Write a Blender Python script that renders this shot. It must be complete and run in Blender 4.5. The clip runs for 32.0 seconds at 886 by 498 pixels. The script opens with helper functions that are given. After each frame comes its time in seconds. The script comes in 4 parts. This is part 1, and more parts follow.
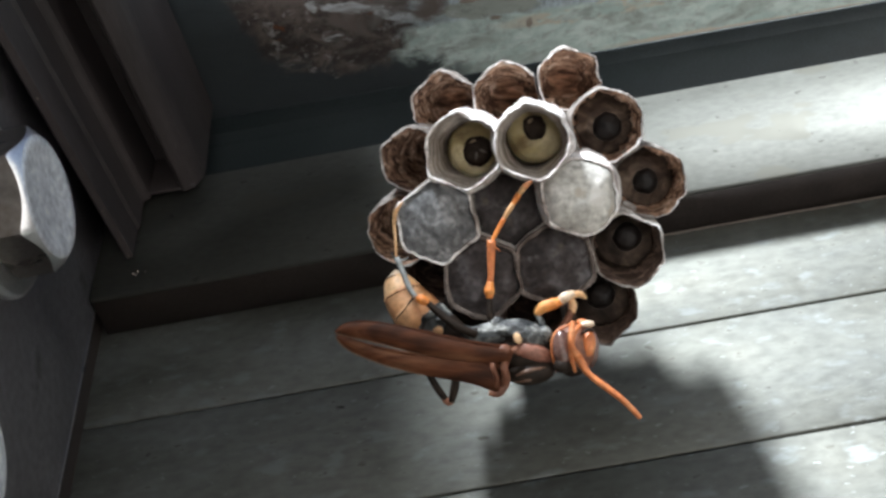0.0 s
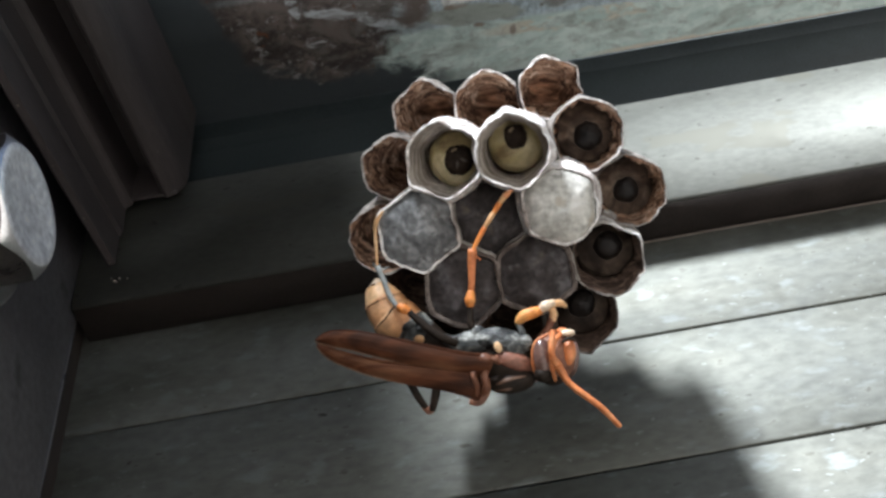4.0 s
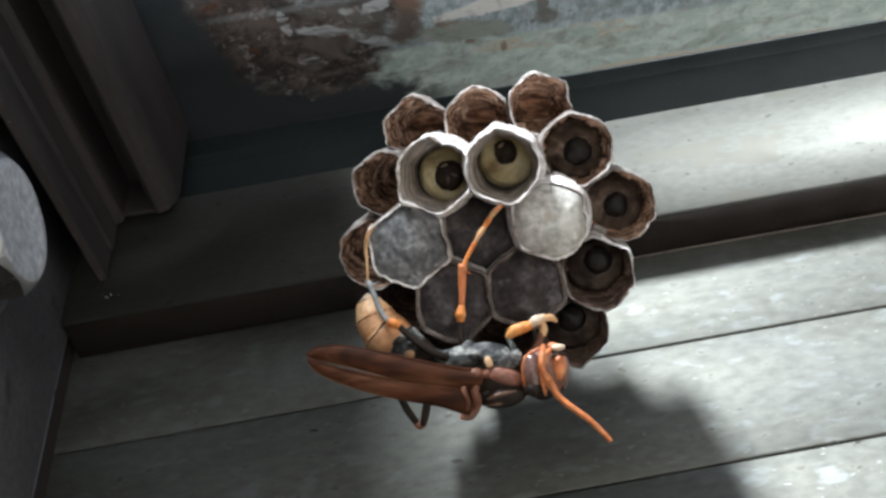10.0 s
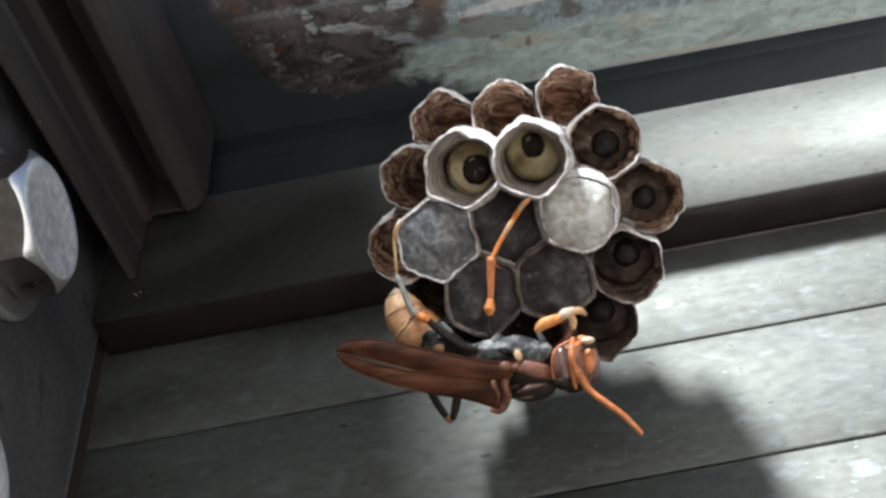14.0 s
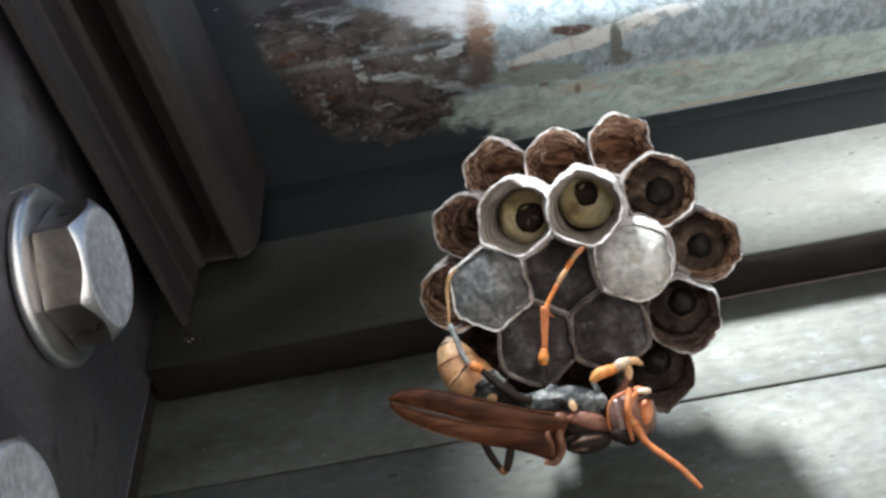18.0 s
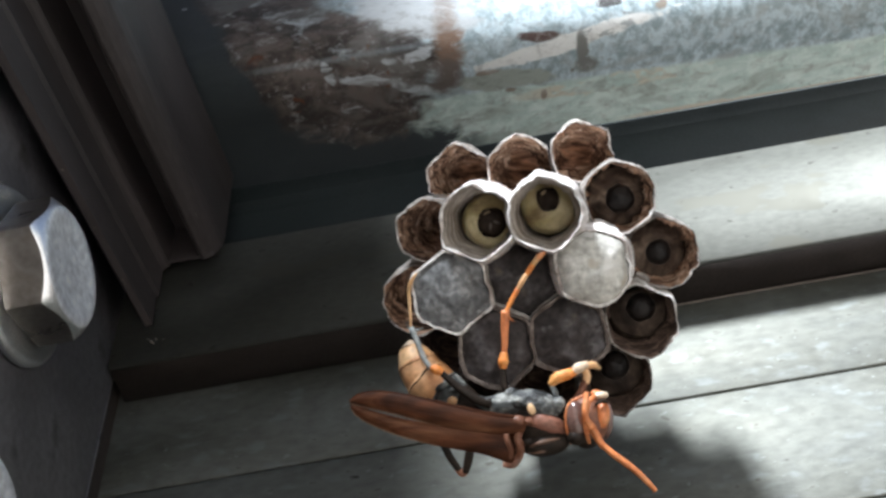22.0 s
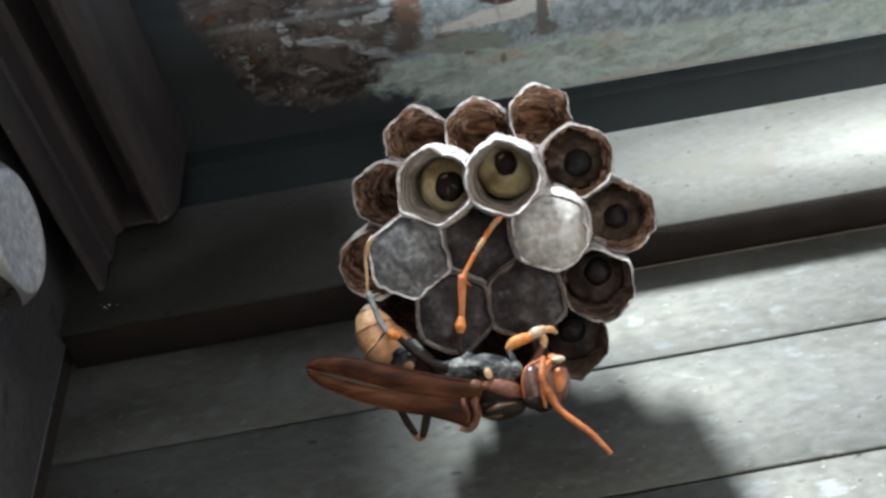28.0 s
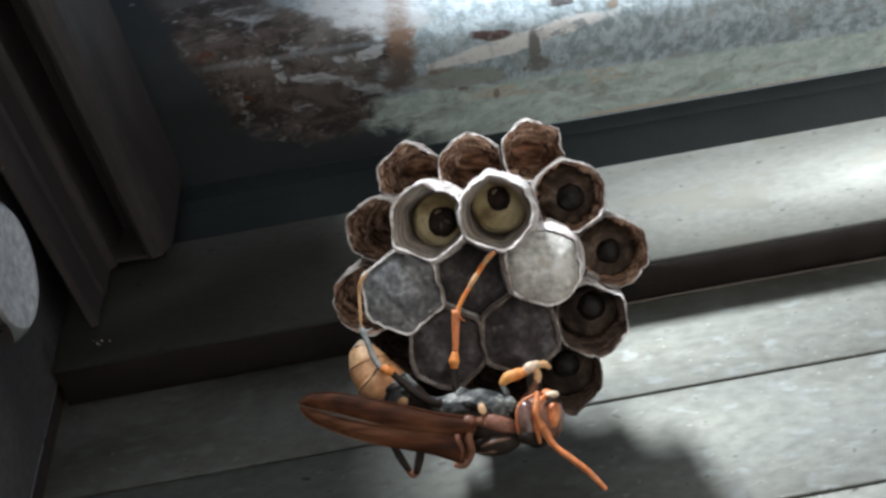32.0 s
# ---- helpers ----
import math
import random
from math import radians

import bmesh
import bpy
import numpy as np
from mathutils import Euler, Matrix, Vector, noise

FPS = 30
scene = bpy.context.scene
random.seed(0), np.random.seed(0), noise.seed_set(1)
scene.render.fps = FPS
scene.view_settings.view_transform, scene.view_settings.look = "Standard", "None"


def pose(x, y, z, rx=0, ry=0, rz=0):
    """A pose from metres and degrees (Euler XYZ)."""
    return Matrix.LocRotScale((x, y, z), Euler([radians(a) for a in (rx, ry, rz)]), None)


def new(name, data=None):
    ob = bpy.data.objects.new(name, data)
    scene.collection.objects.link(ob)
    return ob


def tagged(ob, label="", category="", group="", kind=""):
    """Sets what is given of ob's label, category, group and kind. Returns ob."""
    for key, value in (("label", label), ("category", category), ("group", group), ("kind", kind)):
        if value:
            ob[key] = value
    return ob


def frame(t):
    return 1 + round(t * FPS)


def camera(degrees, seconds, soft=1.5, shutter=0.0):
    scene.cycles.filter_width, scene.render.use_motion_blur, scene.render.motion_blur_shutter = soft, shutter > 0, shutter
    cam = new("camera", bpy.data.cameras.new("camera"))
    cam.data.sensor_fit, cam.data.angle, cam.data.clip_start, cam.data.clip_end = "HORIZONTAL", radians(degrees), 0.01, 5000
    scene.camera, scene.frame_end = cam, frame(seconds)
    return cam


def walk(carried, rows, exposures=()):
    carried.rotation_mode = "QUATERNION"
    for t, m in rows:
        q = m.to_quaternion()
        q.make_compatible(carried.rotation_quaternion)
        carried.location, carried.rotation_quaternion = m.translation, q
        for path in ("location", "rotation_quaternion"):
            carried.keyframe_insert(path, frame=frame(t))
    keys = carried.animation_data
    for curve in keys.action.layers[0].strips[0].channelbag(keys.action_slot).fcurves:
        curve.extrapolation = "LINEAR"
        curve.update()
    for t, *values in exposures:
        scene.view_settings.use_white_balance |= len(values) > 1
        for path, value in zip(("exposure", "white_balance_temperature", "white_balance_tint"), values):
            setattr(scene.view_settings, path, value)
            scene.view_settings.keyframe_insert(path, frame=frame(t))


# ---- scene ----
# ---- camera and its path ----
cam = camera(49.52, 32.0, soft=2.9)
EYE = 2.0
UNIT = 1.06 / 1000  # the plan of the walls is drawn in units of 1.06 mm round the eye
ROWS = [
    (0.0, 0.0, 0.0, 2.0, 136.38, 6.46, 6.734),
    (0.5, 3e-05, -0.0, 2.00005, 136.721, 6.3, 6.716),
    (1.0, 0.00021, -8e-05, 1.99977, 136.769, 6.497, 6.729),
    (1.5, -0.00012, -0.00038, 2.00021, 137.303, 6.127, 7.01),
    (2.0, -0.00021, -7e-05, 2.00005, 136.851, 6.095, 7.092),
    (2.5, 0.00049, -8e-05, 2.00002, 135.836, 6.872, 6.361),
    (3.0, 0.00079, 3e-05, 1.99981, 135.7, 7.317, 6.144),
    (3.5, 0.00082, -0.00013, 1.99991, 135.8, 7.361, 6.157),
    (4.0, 0.00086, -0.00042, 2.00028, 136.498, 6.968, 6.224),
    (4.5, 0.00053, -0.00022, 2.00005, 136.864, 6.872, 6.284),
    (6.5, 0.00061, -0.00041, 1.9996, 136.725, 6.754, 6.46),
    (7.0, 0.00111, -0.00011, 1.99965, 135.802, 7.265, 6.32),
    (7.5, 0.00084, -0.0004, 1.99971, 136.596, 7.018, 6.207),
    (8.0, 0.00092, -0.00034, 1.99968, 136.965, 6.938, 6.462),
    (8.5, 0.00117, -0.00044, 1.99981, 137.419, 7.012, 6.205),
    (9.0, 0.00075, -0.00062, 1.99989, 137.843, 6.819, 6.418),
    (9.5, 0.00147, -0.00051, 1.9996, 136.877, 7.554, 5.833),
    (10.0, 0.00116, -0.00051, 1.99994, 137.43, 7.312, 6.027),
    (10.5, 0.00121, -0.00021, 1.99971, 136.909, 7.407, 5.952),
    (11.0, 0.00126, -0.00029, 1.99969, 136.725, 7.53, 6.092),
    (11.5, 0.0012, -0.00012, 1.99976, 136.338, 7.659, 6.326),
    (12.0, 0.00099, -0.00013, 1.99954, 136.688, 7.243, 6.414),
    (12.5, 0.00074, -0.00013, 1.99982, 136.881, 7.143, 6.938),
    (13.0, 0.00073, -0.00035, 1.9996, 137.128, 7.042, 7.02),
    (13.5, 0.00065, -0.00035, 1.99969, 137.399, 6.892, 7.207),
    (14.0, 0.00044, -0.00023, 1.9996, 137.53, 6.661, 7.311),
    (14.5, 0.00035, -0.00044, 1.9997, 137.998, 6.559, 7.556),
    (16.5, -0.00023, -0.00024, 1.99989, 138.851, 5.336, 8.37),
    (17.0, -0.00055, -5e-05, 2.00002, 139.6, 4.976, 8.761),
    (17.5, -0.00062, -0.00013, 2.00019, 139.873, 4.899, 8.969),
    (18.0, -0.00051, -0.00037, 2.00027, 140.377, 4.668, 8.988),
    (18.5, -0.00068, -0.00076, 2.00043, 141.381, 4.389, 8.976),
    (19.0, -0.00011, -0.00084, 2.00017, 141.175, 5.255, 8.711),
    (19.5, -0.00088, -0.00016, 2.00015, 138.826, 5.077, 8.28),
    (20.0, -0.00118, 0.00013, 1.99993, 138.915, 4.618, 8.787),
    (20.5, -0.00095, 0.00019, 1.99976, 138.557, 5.059, 8.522),
    (21.0, -0.00062, -0.00047, 2.00024, 139.574, 4.44, 8.387),
    (21.5, -0.0004, -0.00076, 2.00018, 140.277, 4.959, 8.117),
    (22.0, 0.00054, -0.00106, 1.99954, 140.34, 5.549, 7.374),
    (22.5, 0.00043, -0.00147, 1.99991, 140.201, 5.748, 6.98),
    (23.0, 0.00045, -0.00084, 2.00004, 138.793, 6.082, 6.274),
    (23.5, 0.00087, -0.00059, 2.00013, 138.187, 6.998, 5.892),
    (24.0, 0.00085, -0.00064, 2.00025, 138.792, 6.966, 5.853),
    (24.5, 0.00109, -0.00074, 1.99997, 139.098, 7.403, 5.467),
    (26.5, 0.0009, -0.00065, 2.00007, 139.08, 7.261, 5.887),
    (27.0, 0.00085, -0.00014, 2.00008, 138.272, 7.155, 6.048),
    (27.5, 0.00091, -0.00027, 2.00016, 137.787, 7.147, 6.016),
    (28.0, 0.00097, -0.0004, 2.00009, 138.077, 7.293, 5.846),
    (28.5, 0.00132, -0.00042, 2.00004, 138.397, 7.432, 5.749),
    (29.0, 0.00141, -0.00059, 2.00002, 139.017, 7.474, 5.574),
    (29.5, 0.00154, -0.00052, 2.00008, 138.848, 7.732, 5.412),
    (30.0, 0.00125, -0.00045, 1.99987, 138.452, 7.957, 5.566),
    (30.5, 0.00128, -0.00041, 1.99995, 138.646, 8.01, 5.675),
    (31.0, 0.00139, -0.00041, 1.99992, 138.78, 8.14, 5.757),
    (31.5, 0.0009, -0.00045, 2.00015, 139.375, 7.696, 5.837),
    (32.0, 0.00118, -0.00063, 2.00005, 140.069, 7.636, 5.791),
]
EXPOSURES = [(0.0, 0.83), (3.0, 0.8), (5.0, 0.7), (13.0, 0.73), (16.0, 0.82), (22.0, 0.85), (24.0, 0.65), (27.0, 0.62), (29.0, 0.56), (32.0, 0.44)]
walk(cam, [(t, pose(x, y, z, rx, ry, rz)) for t, x, y, z, rx, ry, rz in ROWS], EXPOSURES)

# ---- world and sun ----
SUN_AZ, SUN_EL = 17.5, 38.5
world = bpy.data.worlds.new("sky")
scene.world = world
world.use_nodes = True
wn = world.node_tree.nodes
sky = wn.new("ShaderNodeTexSky")
sky.sky_type = "NISHITA"
sky.sun_disc = False
sky.sun_elevation = radians(SUN_EL)
sky.sun_rotation = radians(180 + SUN_AZ)
world.node_tree.links.new(sky.outputs[0], wn["Background"].inputs[0])
wn["Background"].inputs[1].default_value = 0.054
sun = new("sun", bpy.data.lights.new("sun", "SUN"))
sun.data.energy, sun.data.angle, sun.data.color = 6.15, radians(10.5), (0.945, 1.0, 1.07)
_e, _a = radians(SUN_EL), radians(SUN_AZ)
_way = Vector((math.sin(_a) * math.cos(_e), math.cos(_a) * math.cos(_e), -math.sin(_e)))
sun.matrix_world = Matrix.Translation((-0.6, -1.5, 3.0)) @ _way.to_track_quat("-Z", "Y").to_matrix().to_4x4()


# ---- materials ----
def material(name, stops, rough=(0.4, 0.6), metal=0.0, scale=300.0, stretch=(1, 1, 1), fine=2500.0, fine_amt=0.25,
             bump=0.2, bump_mm=0.05, detail=8.0, spots=None, spec=0.5, coat=0.0, distort=0.4, sss=0.0, vary=0.0, thin=0.0):
    """stops: (place, colour) along a noise of that scale; fine: a grain laid over it; spots: (scale, threshold, colour, softness)."""
    m = bpy.data.materials.new(name)
    m.use_nodes = True
    nt = m.node_tree
    n, l = nt.nodes, nt.links
    b = n["Principled BSDF"]
    tc = n.new("ShaderNodeTexCoord")
    mp = n.new("ShaderNodeMapping")
    mp.inputs["Scale"].default_value = stretch
    l.new(tc.outputs["Object"], mp.inputs[0])
    big = n.new("ShaderNodeTexNoise")
    big.inputs["Scale"].default_value, big.inputs["Detail"].default_value, big.inputs["Distortion"].default_value = scale, detail, distort
    l.new(mp.outputs[0], big.inputs["Vector"])
    ramp = n.new("ShaderNodeValToRGB")
    el = ramp.color_ramp.elements
    while len(el) < len(stops):
        el.new(0.5)
    for e, (p, c) in zip(el, stops):
        e.position, e.color = p, (*c, 1)
    l.new(big.outputs[0], ramp.inputs[0])
    grain = n.new("ShaderNodeTexNoise")
    grain.inputs["Scale"].default_value, grain.inputs["Detail"].default_value = fine, 4.0
    l.new(mp.outputs[0], grain.inputs["Vector"])
    mul = n.new("ShaderNodeMapRange")
    mul.inputs[1].default_value, mul.inputs[2].default_value = 0.3, 0.7
    mul.inputs[3].default_value, mul.inputs[4].default_value = 1 - fine_amt, 1 + fine_amt
    l.new(grain.outputs[0], mul.inputs[0])
    tone = n.new("ShaderNodeVectorMath")
    tone.operation = "SCALE"
    l.new(ramp.outputs[0], tone.inputs[0])
    l.new(mul.outputs[0], tone.inputs["Scale"])
    colour = tone.outputs[0]
    if vary:
        info = n.new("ShaderNodeObjectInfo")
        vr = n.new("ShaderNodeMapRange")
        vr.inputs[3].default_value, vr.inputs[4].default_value = 1 - vary, 1 + vary
        l.new(info.outputs["Random"], vr.inputs[0])
        t2 = n.new("ShaderNodeVectorMath")
        t2.operation = "SCALE"
        l.new(colour, t2.inputs[0])
        l.new(vr.outputs[0], t2.inputs["Scale"])
        colour = t2.outputs[0]
    for sc, th, c, *wide in (spots or ()):
        vn = n.new("ShaderNodeTexNoise")
        vn.inputs["Scale"].default_value, vn.inputs["Detail"].default_value = sc, 3.0
        l.new(mp.outputs[0], vn.inputs["Vector"])
        st = n.new("ShaderNodeMapRange")
        st.interpolation_type = "SMOOTHSTEP"
        st.inputs[1].default_value, st.inputs[2].default_value = th, th + (wide[0] if wide else 0.04)
        l.new(vn.outputs[0], st.inputs[0])
        mx = n.new("ShaderNodeMix")
        mx.data_type = "RGBA"
        l.new(st.outputs[0], mx.inputs[0])
        l.new(colour, mx.inputs[6])
        mx.inputs[7].default_value = (*c, 1)
        colour = mx.outputs[2]
    l.new(colour, b.inputs["Base Color"])
    rg = n.new("ShaderNodeMapRange")
    rg.inputs[1].default_value, rg.inputs[2].default_value = 0.35, 0.65
    rg.inputs[3].default_value, rg.inputs[4].default_value = rough
    l.new(big.outputs[0], rg.inputs[0])
    l.new(rg.outputs[0], b.inputs["Roughness"])
    b.inputs["Metallic"].default_value = metal
    b.inputs["Specular IOR Level"].default_value = spec
    b.inputs["Coat Weight"].default_value = coat
    b.inputs["Coat Roughness"].default_value = 0.25
    if sss:
        b.inputs["Subsurface Weight"].default_value = sss
        b.inputs["Subsurface Radius"].default_value = (1.0, 0.8, 0.65)
        b.inputs["Subsurface Scale"].default_value = 0.0015
    bp = n.new("ShaderNodeBump")
    bp.inputs["Strength"].default_value, bp.inputs["Distance"].default_value = bump, bump_mm / 1000
    add = n.new("ShaderNodeMath")
    l.new(grain.outputs[0], add.inputs[0])
    l.new(big.outputs[0], add.inputs[1])
    l.new(add.outputs[0], bp.inputs["Height"])
    l.new(bp.outputs[0], b.inputs["Normal"])
    if thin:  # light that passes through a thin sheet
        tr = n.new("ShaderNodeBsdfTranslucent")
        l.new(colour, tr.inputs["Color"])
        ms = n.new("ShaderNodeMixShader")
        ms.inputs[0].default_value = thin
        l.new(b.outputs[0], ms.inputs[1])
        l.new(tr.outputs[0], ms.inputs[2])
        l.new(ms.outputs[0], n["Material Output"].inputs["Surface"])
    return m


M_wall = material("weathered_pale_metal", [(0.3, (0.125, 0.127, 0.111)), (0.5, (0.146, 0.151, 0.136)), (0.68, (0.167, 0.174, 0.162))],
                  rough=(0.56, 0.68), metal=0.88, scale=110, stretch=(0.45, 1, 1), fine=800, fine_amt=0.16, bump=0.55, bump_mm=0.12, detail=12,
                  spots=[(460, 0.56, (0.186, 0.198, 0.19), 0.16), (800, 0.64, (0.097, 0.096, 0.082), 0.1), (420, 0.69, (0.05, 0.047, 0.04), 0.05), (1500, 0.67, (0.21, 0.22, 0.21), 0.06)], vary=0.04)
M_strip = material("pale_anodised_strip", [(0.3, (0.112, 0.114, 0.101)), (0.7, (0.146, 0.15, 0.136))], rough=(0.52, 0.64), metal=0.86, scale=90,
                   stretch=(0.5, 1, 1), fine=1300, fine_amt=0.1, bump=0.15,
                   spots=[(900, 0.68, (0.08, 0.08, 0.07)), (140, 0.6, (0.13, 0.13, 0.112)), (560, 0.72, (0.05, 0.05, 0.045))])
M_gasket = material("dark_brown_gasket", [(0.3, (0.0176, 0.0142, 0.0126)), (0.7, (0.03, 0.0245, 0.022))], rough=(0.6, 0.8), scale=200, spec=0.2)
M_teal = material("dark_teal_paint", [(0.3, (0.022, 0.031, 0.034)), (0.7, (0.036, 0.047, 0.051))], rough=(0.45, 0.6), scale=150)
M_plate = material("dark_scuffed_plate", [(0.3, (0.12, 0.114, 0.124)), (0.6, (0.175, 0.169, 0.184)), (0.8, (0.24, 0.233, 0.254))],
                   rough=(0.35, 0.55), metal=0.0, scale=90, fine=900, fine_amt=0.25, bump=0.4, bump_mm=0.1, detail=10,
                   spots=[(2400, 0.68, (0.28, 0.277, 0.29)), (420, 0.66, (0.2, 0.19, 0.197), 0.1), (150, 0.6, (0.055, 0.05, 0.05), 0.15)])
M_brown = material("dark_brown_paint", [(0.3, (0.017, 0.0142, 0.0142)), (0.7, (0.034, 0.028, 0.028))], rough=(0.48, 0.6), scale=120, spec=0.38,
                   stretch=(1, 0.2, 1), spots=[(1500, 0.72, (0.08, 0.072, 0.066))])


def soffit_material():
    """Old paint in three states: dark rust to the west, speckled blue-grey metal, and a smoother grey-green band by the lip."""
    m = bpy.data.materials.new("peeling_soffit_paint")
    m.use_nodes = True
    nt = m.node_tree
    n, l = nt.nodes, nt.links
    b = n["Principled BSDF"]
    tc = n.new("ShaderNodeTexCoord")
    sep = n.new("ShaderNodeSeparateXYZ")
    l.new(tc.outputs["Object"], sep.inputs[0])

    def tex(scale, detail=6.0, stretch=(1, 1, 1), distort=0.6, rough=0.55):
        mp = n.new("ShaderNodeMapping")
        mp.inputs["Scale"].default_value = stretch
        l.new(tc.outputs["Object"], mp.inputs[0])
        t = n.new("ShaderNodeTexNoise")
        t.inputs["Scale"].default_value, t.inputs["Detail"].default_value, t.inputs["Distortion"].default_value = scale, detail, distort
        t.inputs["Roughness"].default_value = rough
        l.new(mp.outputs[0], t.inputs["Vector"])
        return t.outputs[0]

    def step(value, lo, hi):
        r = n.new("ShaderNodeMapRange")
        r.interpolation_type = "SMOOTHSTEP"
        r.inputs[1].default_value, r.inputs[2].default_value = lo, hi
        l.new(value, r.inputs[0])
        return r.outputs[0]

    def calc(op, a, b2):
        q = n.new("ShaderNodeMath")
        q.operation = op
        for k, v in enumerate((a, b2)):
            if isinstance(v, (int, float)):
                q.inputs[k].default_value = v
            else:
                l.new(v, q.inputs[k])
        return q.outputs[0]

    def mix(f, a, c):
        q = n.new("ShaderNodeMix")
        q.data_type = "RGBA"
        l.new(f, q.inputs[0])
        for k, v in ((6, a), (7, c)):
            if isinstance(v, tuple):
                q.inputs[k].default_value = (*v, 1)
            else:
                l.new(v, q.inputs[k])
        return q.outputs[2]

    def blob(cx, cy, rx, ry, turn=0.0, rag=0.5, soft=0.25, along=None):
        """A ragged oval patch round (cx, cy), 1 inside; along replaces y."""
        c, q = math.cos(radians(turn)), math.sin(radians(turn))
        dx, dy = calc("SUBTRACT", x, cx), calc("SUBTRACT", along or y, cy)
        u = calc("MULTIPLY", calc("ADD", calc("MULTIPLY", dx, c), calc("MULTIPLY", dy, q)), 1 / rx)
        v = calc("MULTIPLY", calc("SUBTRACT", calc("MULTIPLY", dy, c), calc("MULTIPLY", dx, q)), 1 / ry)
        d = calc("ADD", calc("MULTIPLY", u, u), calc("MULTIPLY", v, v))
        d = calc("ADD", d, calc("MULTIPLY", ragged, rag * 4))
        return step(d, 1.0 + soft, 1.0 - soft)

    # places in units of the plan, slightly roughened by noise
    ragged = calc("SUBTRACT", tex(190, 10, (0.7, 1.2, 1), 0.8, 0.68), 0.5)
    broad = calc("SUBTRACT", tex(60, 8, (1, 1, 1), 0.6), 0.5)
    x0, y0 = calc("MULTIPLY", sep.outputs[0], 1 / UNIT), calc("MULTIPLY", sep.outputs[1], 1 / UNIT)
    z0 = calc("MULTIPLY", calc("SUBTRACT", sep.outputs[2], EYE), 1 / UNIT)
    x = calc("ADD", x0, calc("MULTIPLY", ragged, 2.0))
    y = calc("ADD", y0, calc("MULTIPLY", calc("SUBTRACT", tex(240, 8, (0.5, 1, 1), 0.5, 0.65), 0.5), 1.6))
    # depth over the rounded lip: below 0 on the upright front
    depth = calc("SUBTRACT", calc("SUBTRACT", y0, 72.5), calc("SUBTRACT", z0, 140.1))
    speck = tex(560, 7, (1, 0.8, 1), 0.3, 0.7)
    cloud = tex(95, 9, (0.6, 1.2, 1), 1.2, 0.6)
    blue = mix(step(speck, 0.4, 0.6), (0.34, 0.44, 0.48), (0.64, 0.77, 0.83))
    blue = mix(step(cloud, 0.5, 0.66), blue, (0.42, 0.48, 0.49))
    green = mix(step(tex(360, 9, (0.5, 1, 1), 0.5, 0.75), 0.4, 0.6), (0.55, 0.7, 0.66), (0.77, 0.9, 0.86))
    green = mix(step(tex(130, 9, (0.4, 1.3, 1), 0.5, 0.65), 0.52, 0.66), green, (0.47, 0.56, 0.52))
    col = mix(step(calc("SUBTRACT", y, calc("MULTIPLY", x, 0.025)), 83.2, 84.4), blue, green)
    # flaked cream paint along the seam, a long white scrape, a white front
    flake = calc("MULTIPLY", step(tex(230, 10, (0.4, 1.4, 1), 0.7, 0.7), 0.49, 0.55), blob(33, 86.3, 17, 1.7, 0, 0.3, 0.5))
    col = mix(flake, col, (0.7, 0.7, 0.6))
    col = mix(blob(14, 82.5, 9, 1.8, 4, 0.8), col, (0.44, 0.5, 0.46))
    col = mix(blob(1, 72.9, 10, 1.5, 3, 0.4, 0.5), col, (0.6, 0.64, 0.66))
    col = mix(blob(26, 77.7, 15, 1.25, -7, 0.9, 0.25), col, (0.92, 0.95, 0.94))
    col = mix(calc("MULTIPLY", blob(26, 77.7, 14, 1.0, -7, 0.5, 0.1), step(ragged, 0.04, 0.1)), col, (0.45, 0.5, 0.51))
    # dark stains
    col = mix(blob(20.4, 76.3, 3.4, 0.7, 4, 0.5, 0.4), col, (0.12, 0.08, 0.07))
    col = mix(blob(32.8, 73.8, 2.2, 0.5, 2, 0.4, 0.4), col, (0.07, 0.07, 0.07))
    drip = calc("MAXIMUM", blob(27.3, 79.0, 1.0, 2.8, 3, 0.6, 0.5), blob(27.9, 82.0, 2.0, 1.5, 0, 0.8, 0.5))
    col = mix(drip, col, (0.24, 0.25, 0.24))
    for cx, cy, rx, ry in ((15, 84.5, 1.0, 0.6), (20.5, 86.6, 0.6, 1.0), (41, 74.8, 0.8, 0.5), (11, 80.5, 1.6, 0.4)):
        col = mix(blob(cx, cy, rx, ry, 0, 2.0, 0.7), col, (0.34, 0.29, 0.24))
    col = mix(step(tex(270, 6, (0.7, 1, 1), 0.3), 0.66, 0.71), col, (0.2, 0.16, 0.13))
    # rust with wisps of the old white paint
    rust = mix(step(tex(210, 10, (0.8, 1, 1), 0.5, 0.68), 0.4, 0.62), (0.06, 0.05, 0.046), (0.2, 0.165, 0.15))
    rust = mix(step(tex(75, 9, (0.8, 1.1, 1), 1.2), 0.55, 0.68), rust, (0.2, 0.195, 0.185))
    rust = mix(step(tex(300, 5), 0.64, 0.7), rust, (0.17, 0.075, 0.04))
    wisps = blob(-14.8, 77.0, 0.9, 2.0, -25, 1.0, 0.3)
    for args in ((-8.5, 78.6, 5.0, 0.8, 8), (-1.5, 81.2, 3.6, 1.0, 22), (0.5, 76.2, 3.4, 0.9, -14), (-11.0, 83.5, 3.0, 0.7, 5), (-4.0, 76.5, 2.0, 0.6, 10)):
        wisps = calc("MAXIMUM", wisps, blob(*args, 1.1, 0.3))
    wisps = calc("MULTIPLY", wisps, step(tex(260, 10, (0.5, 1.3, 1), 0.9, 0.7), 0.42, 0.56))
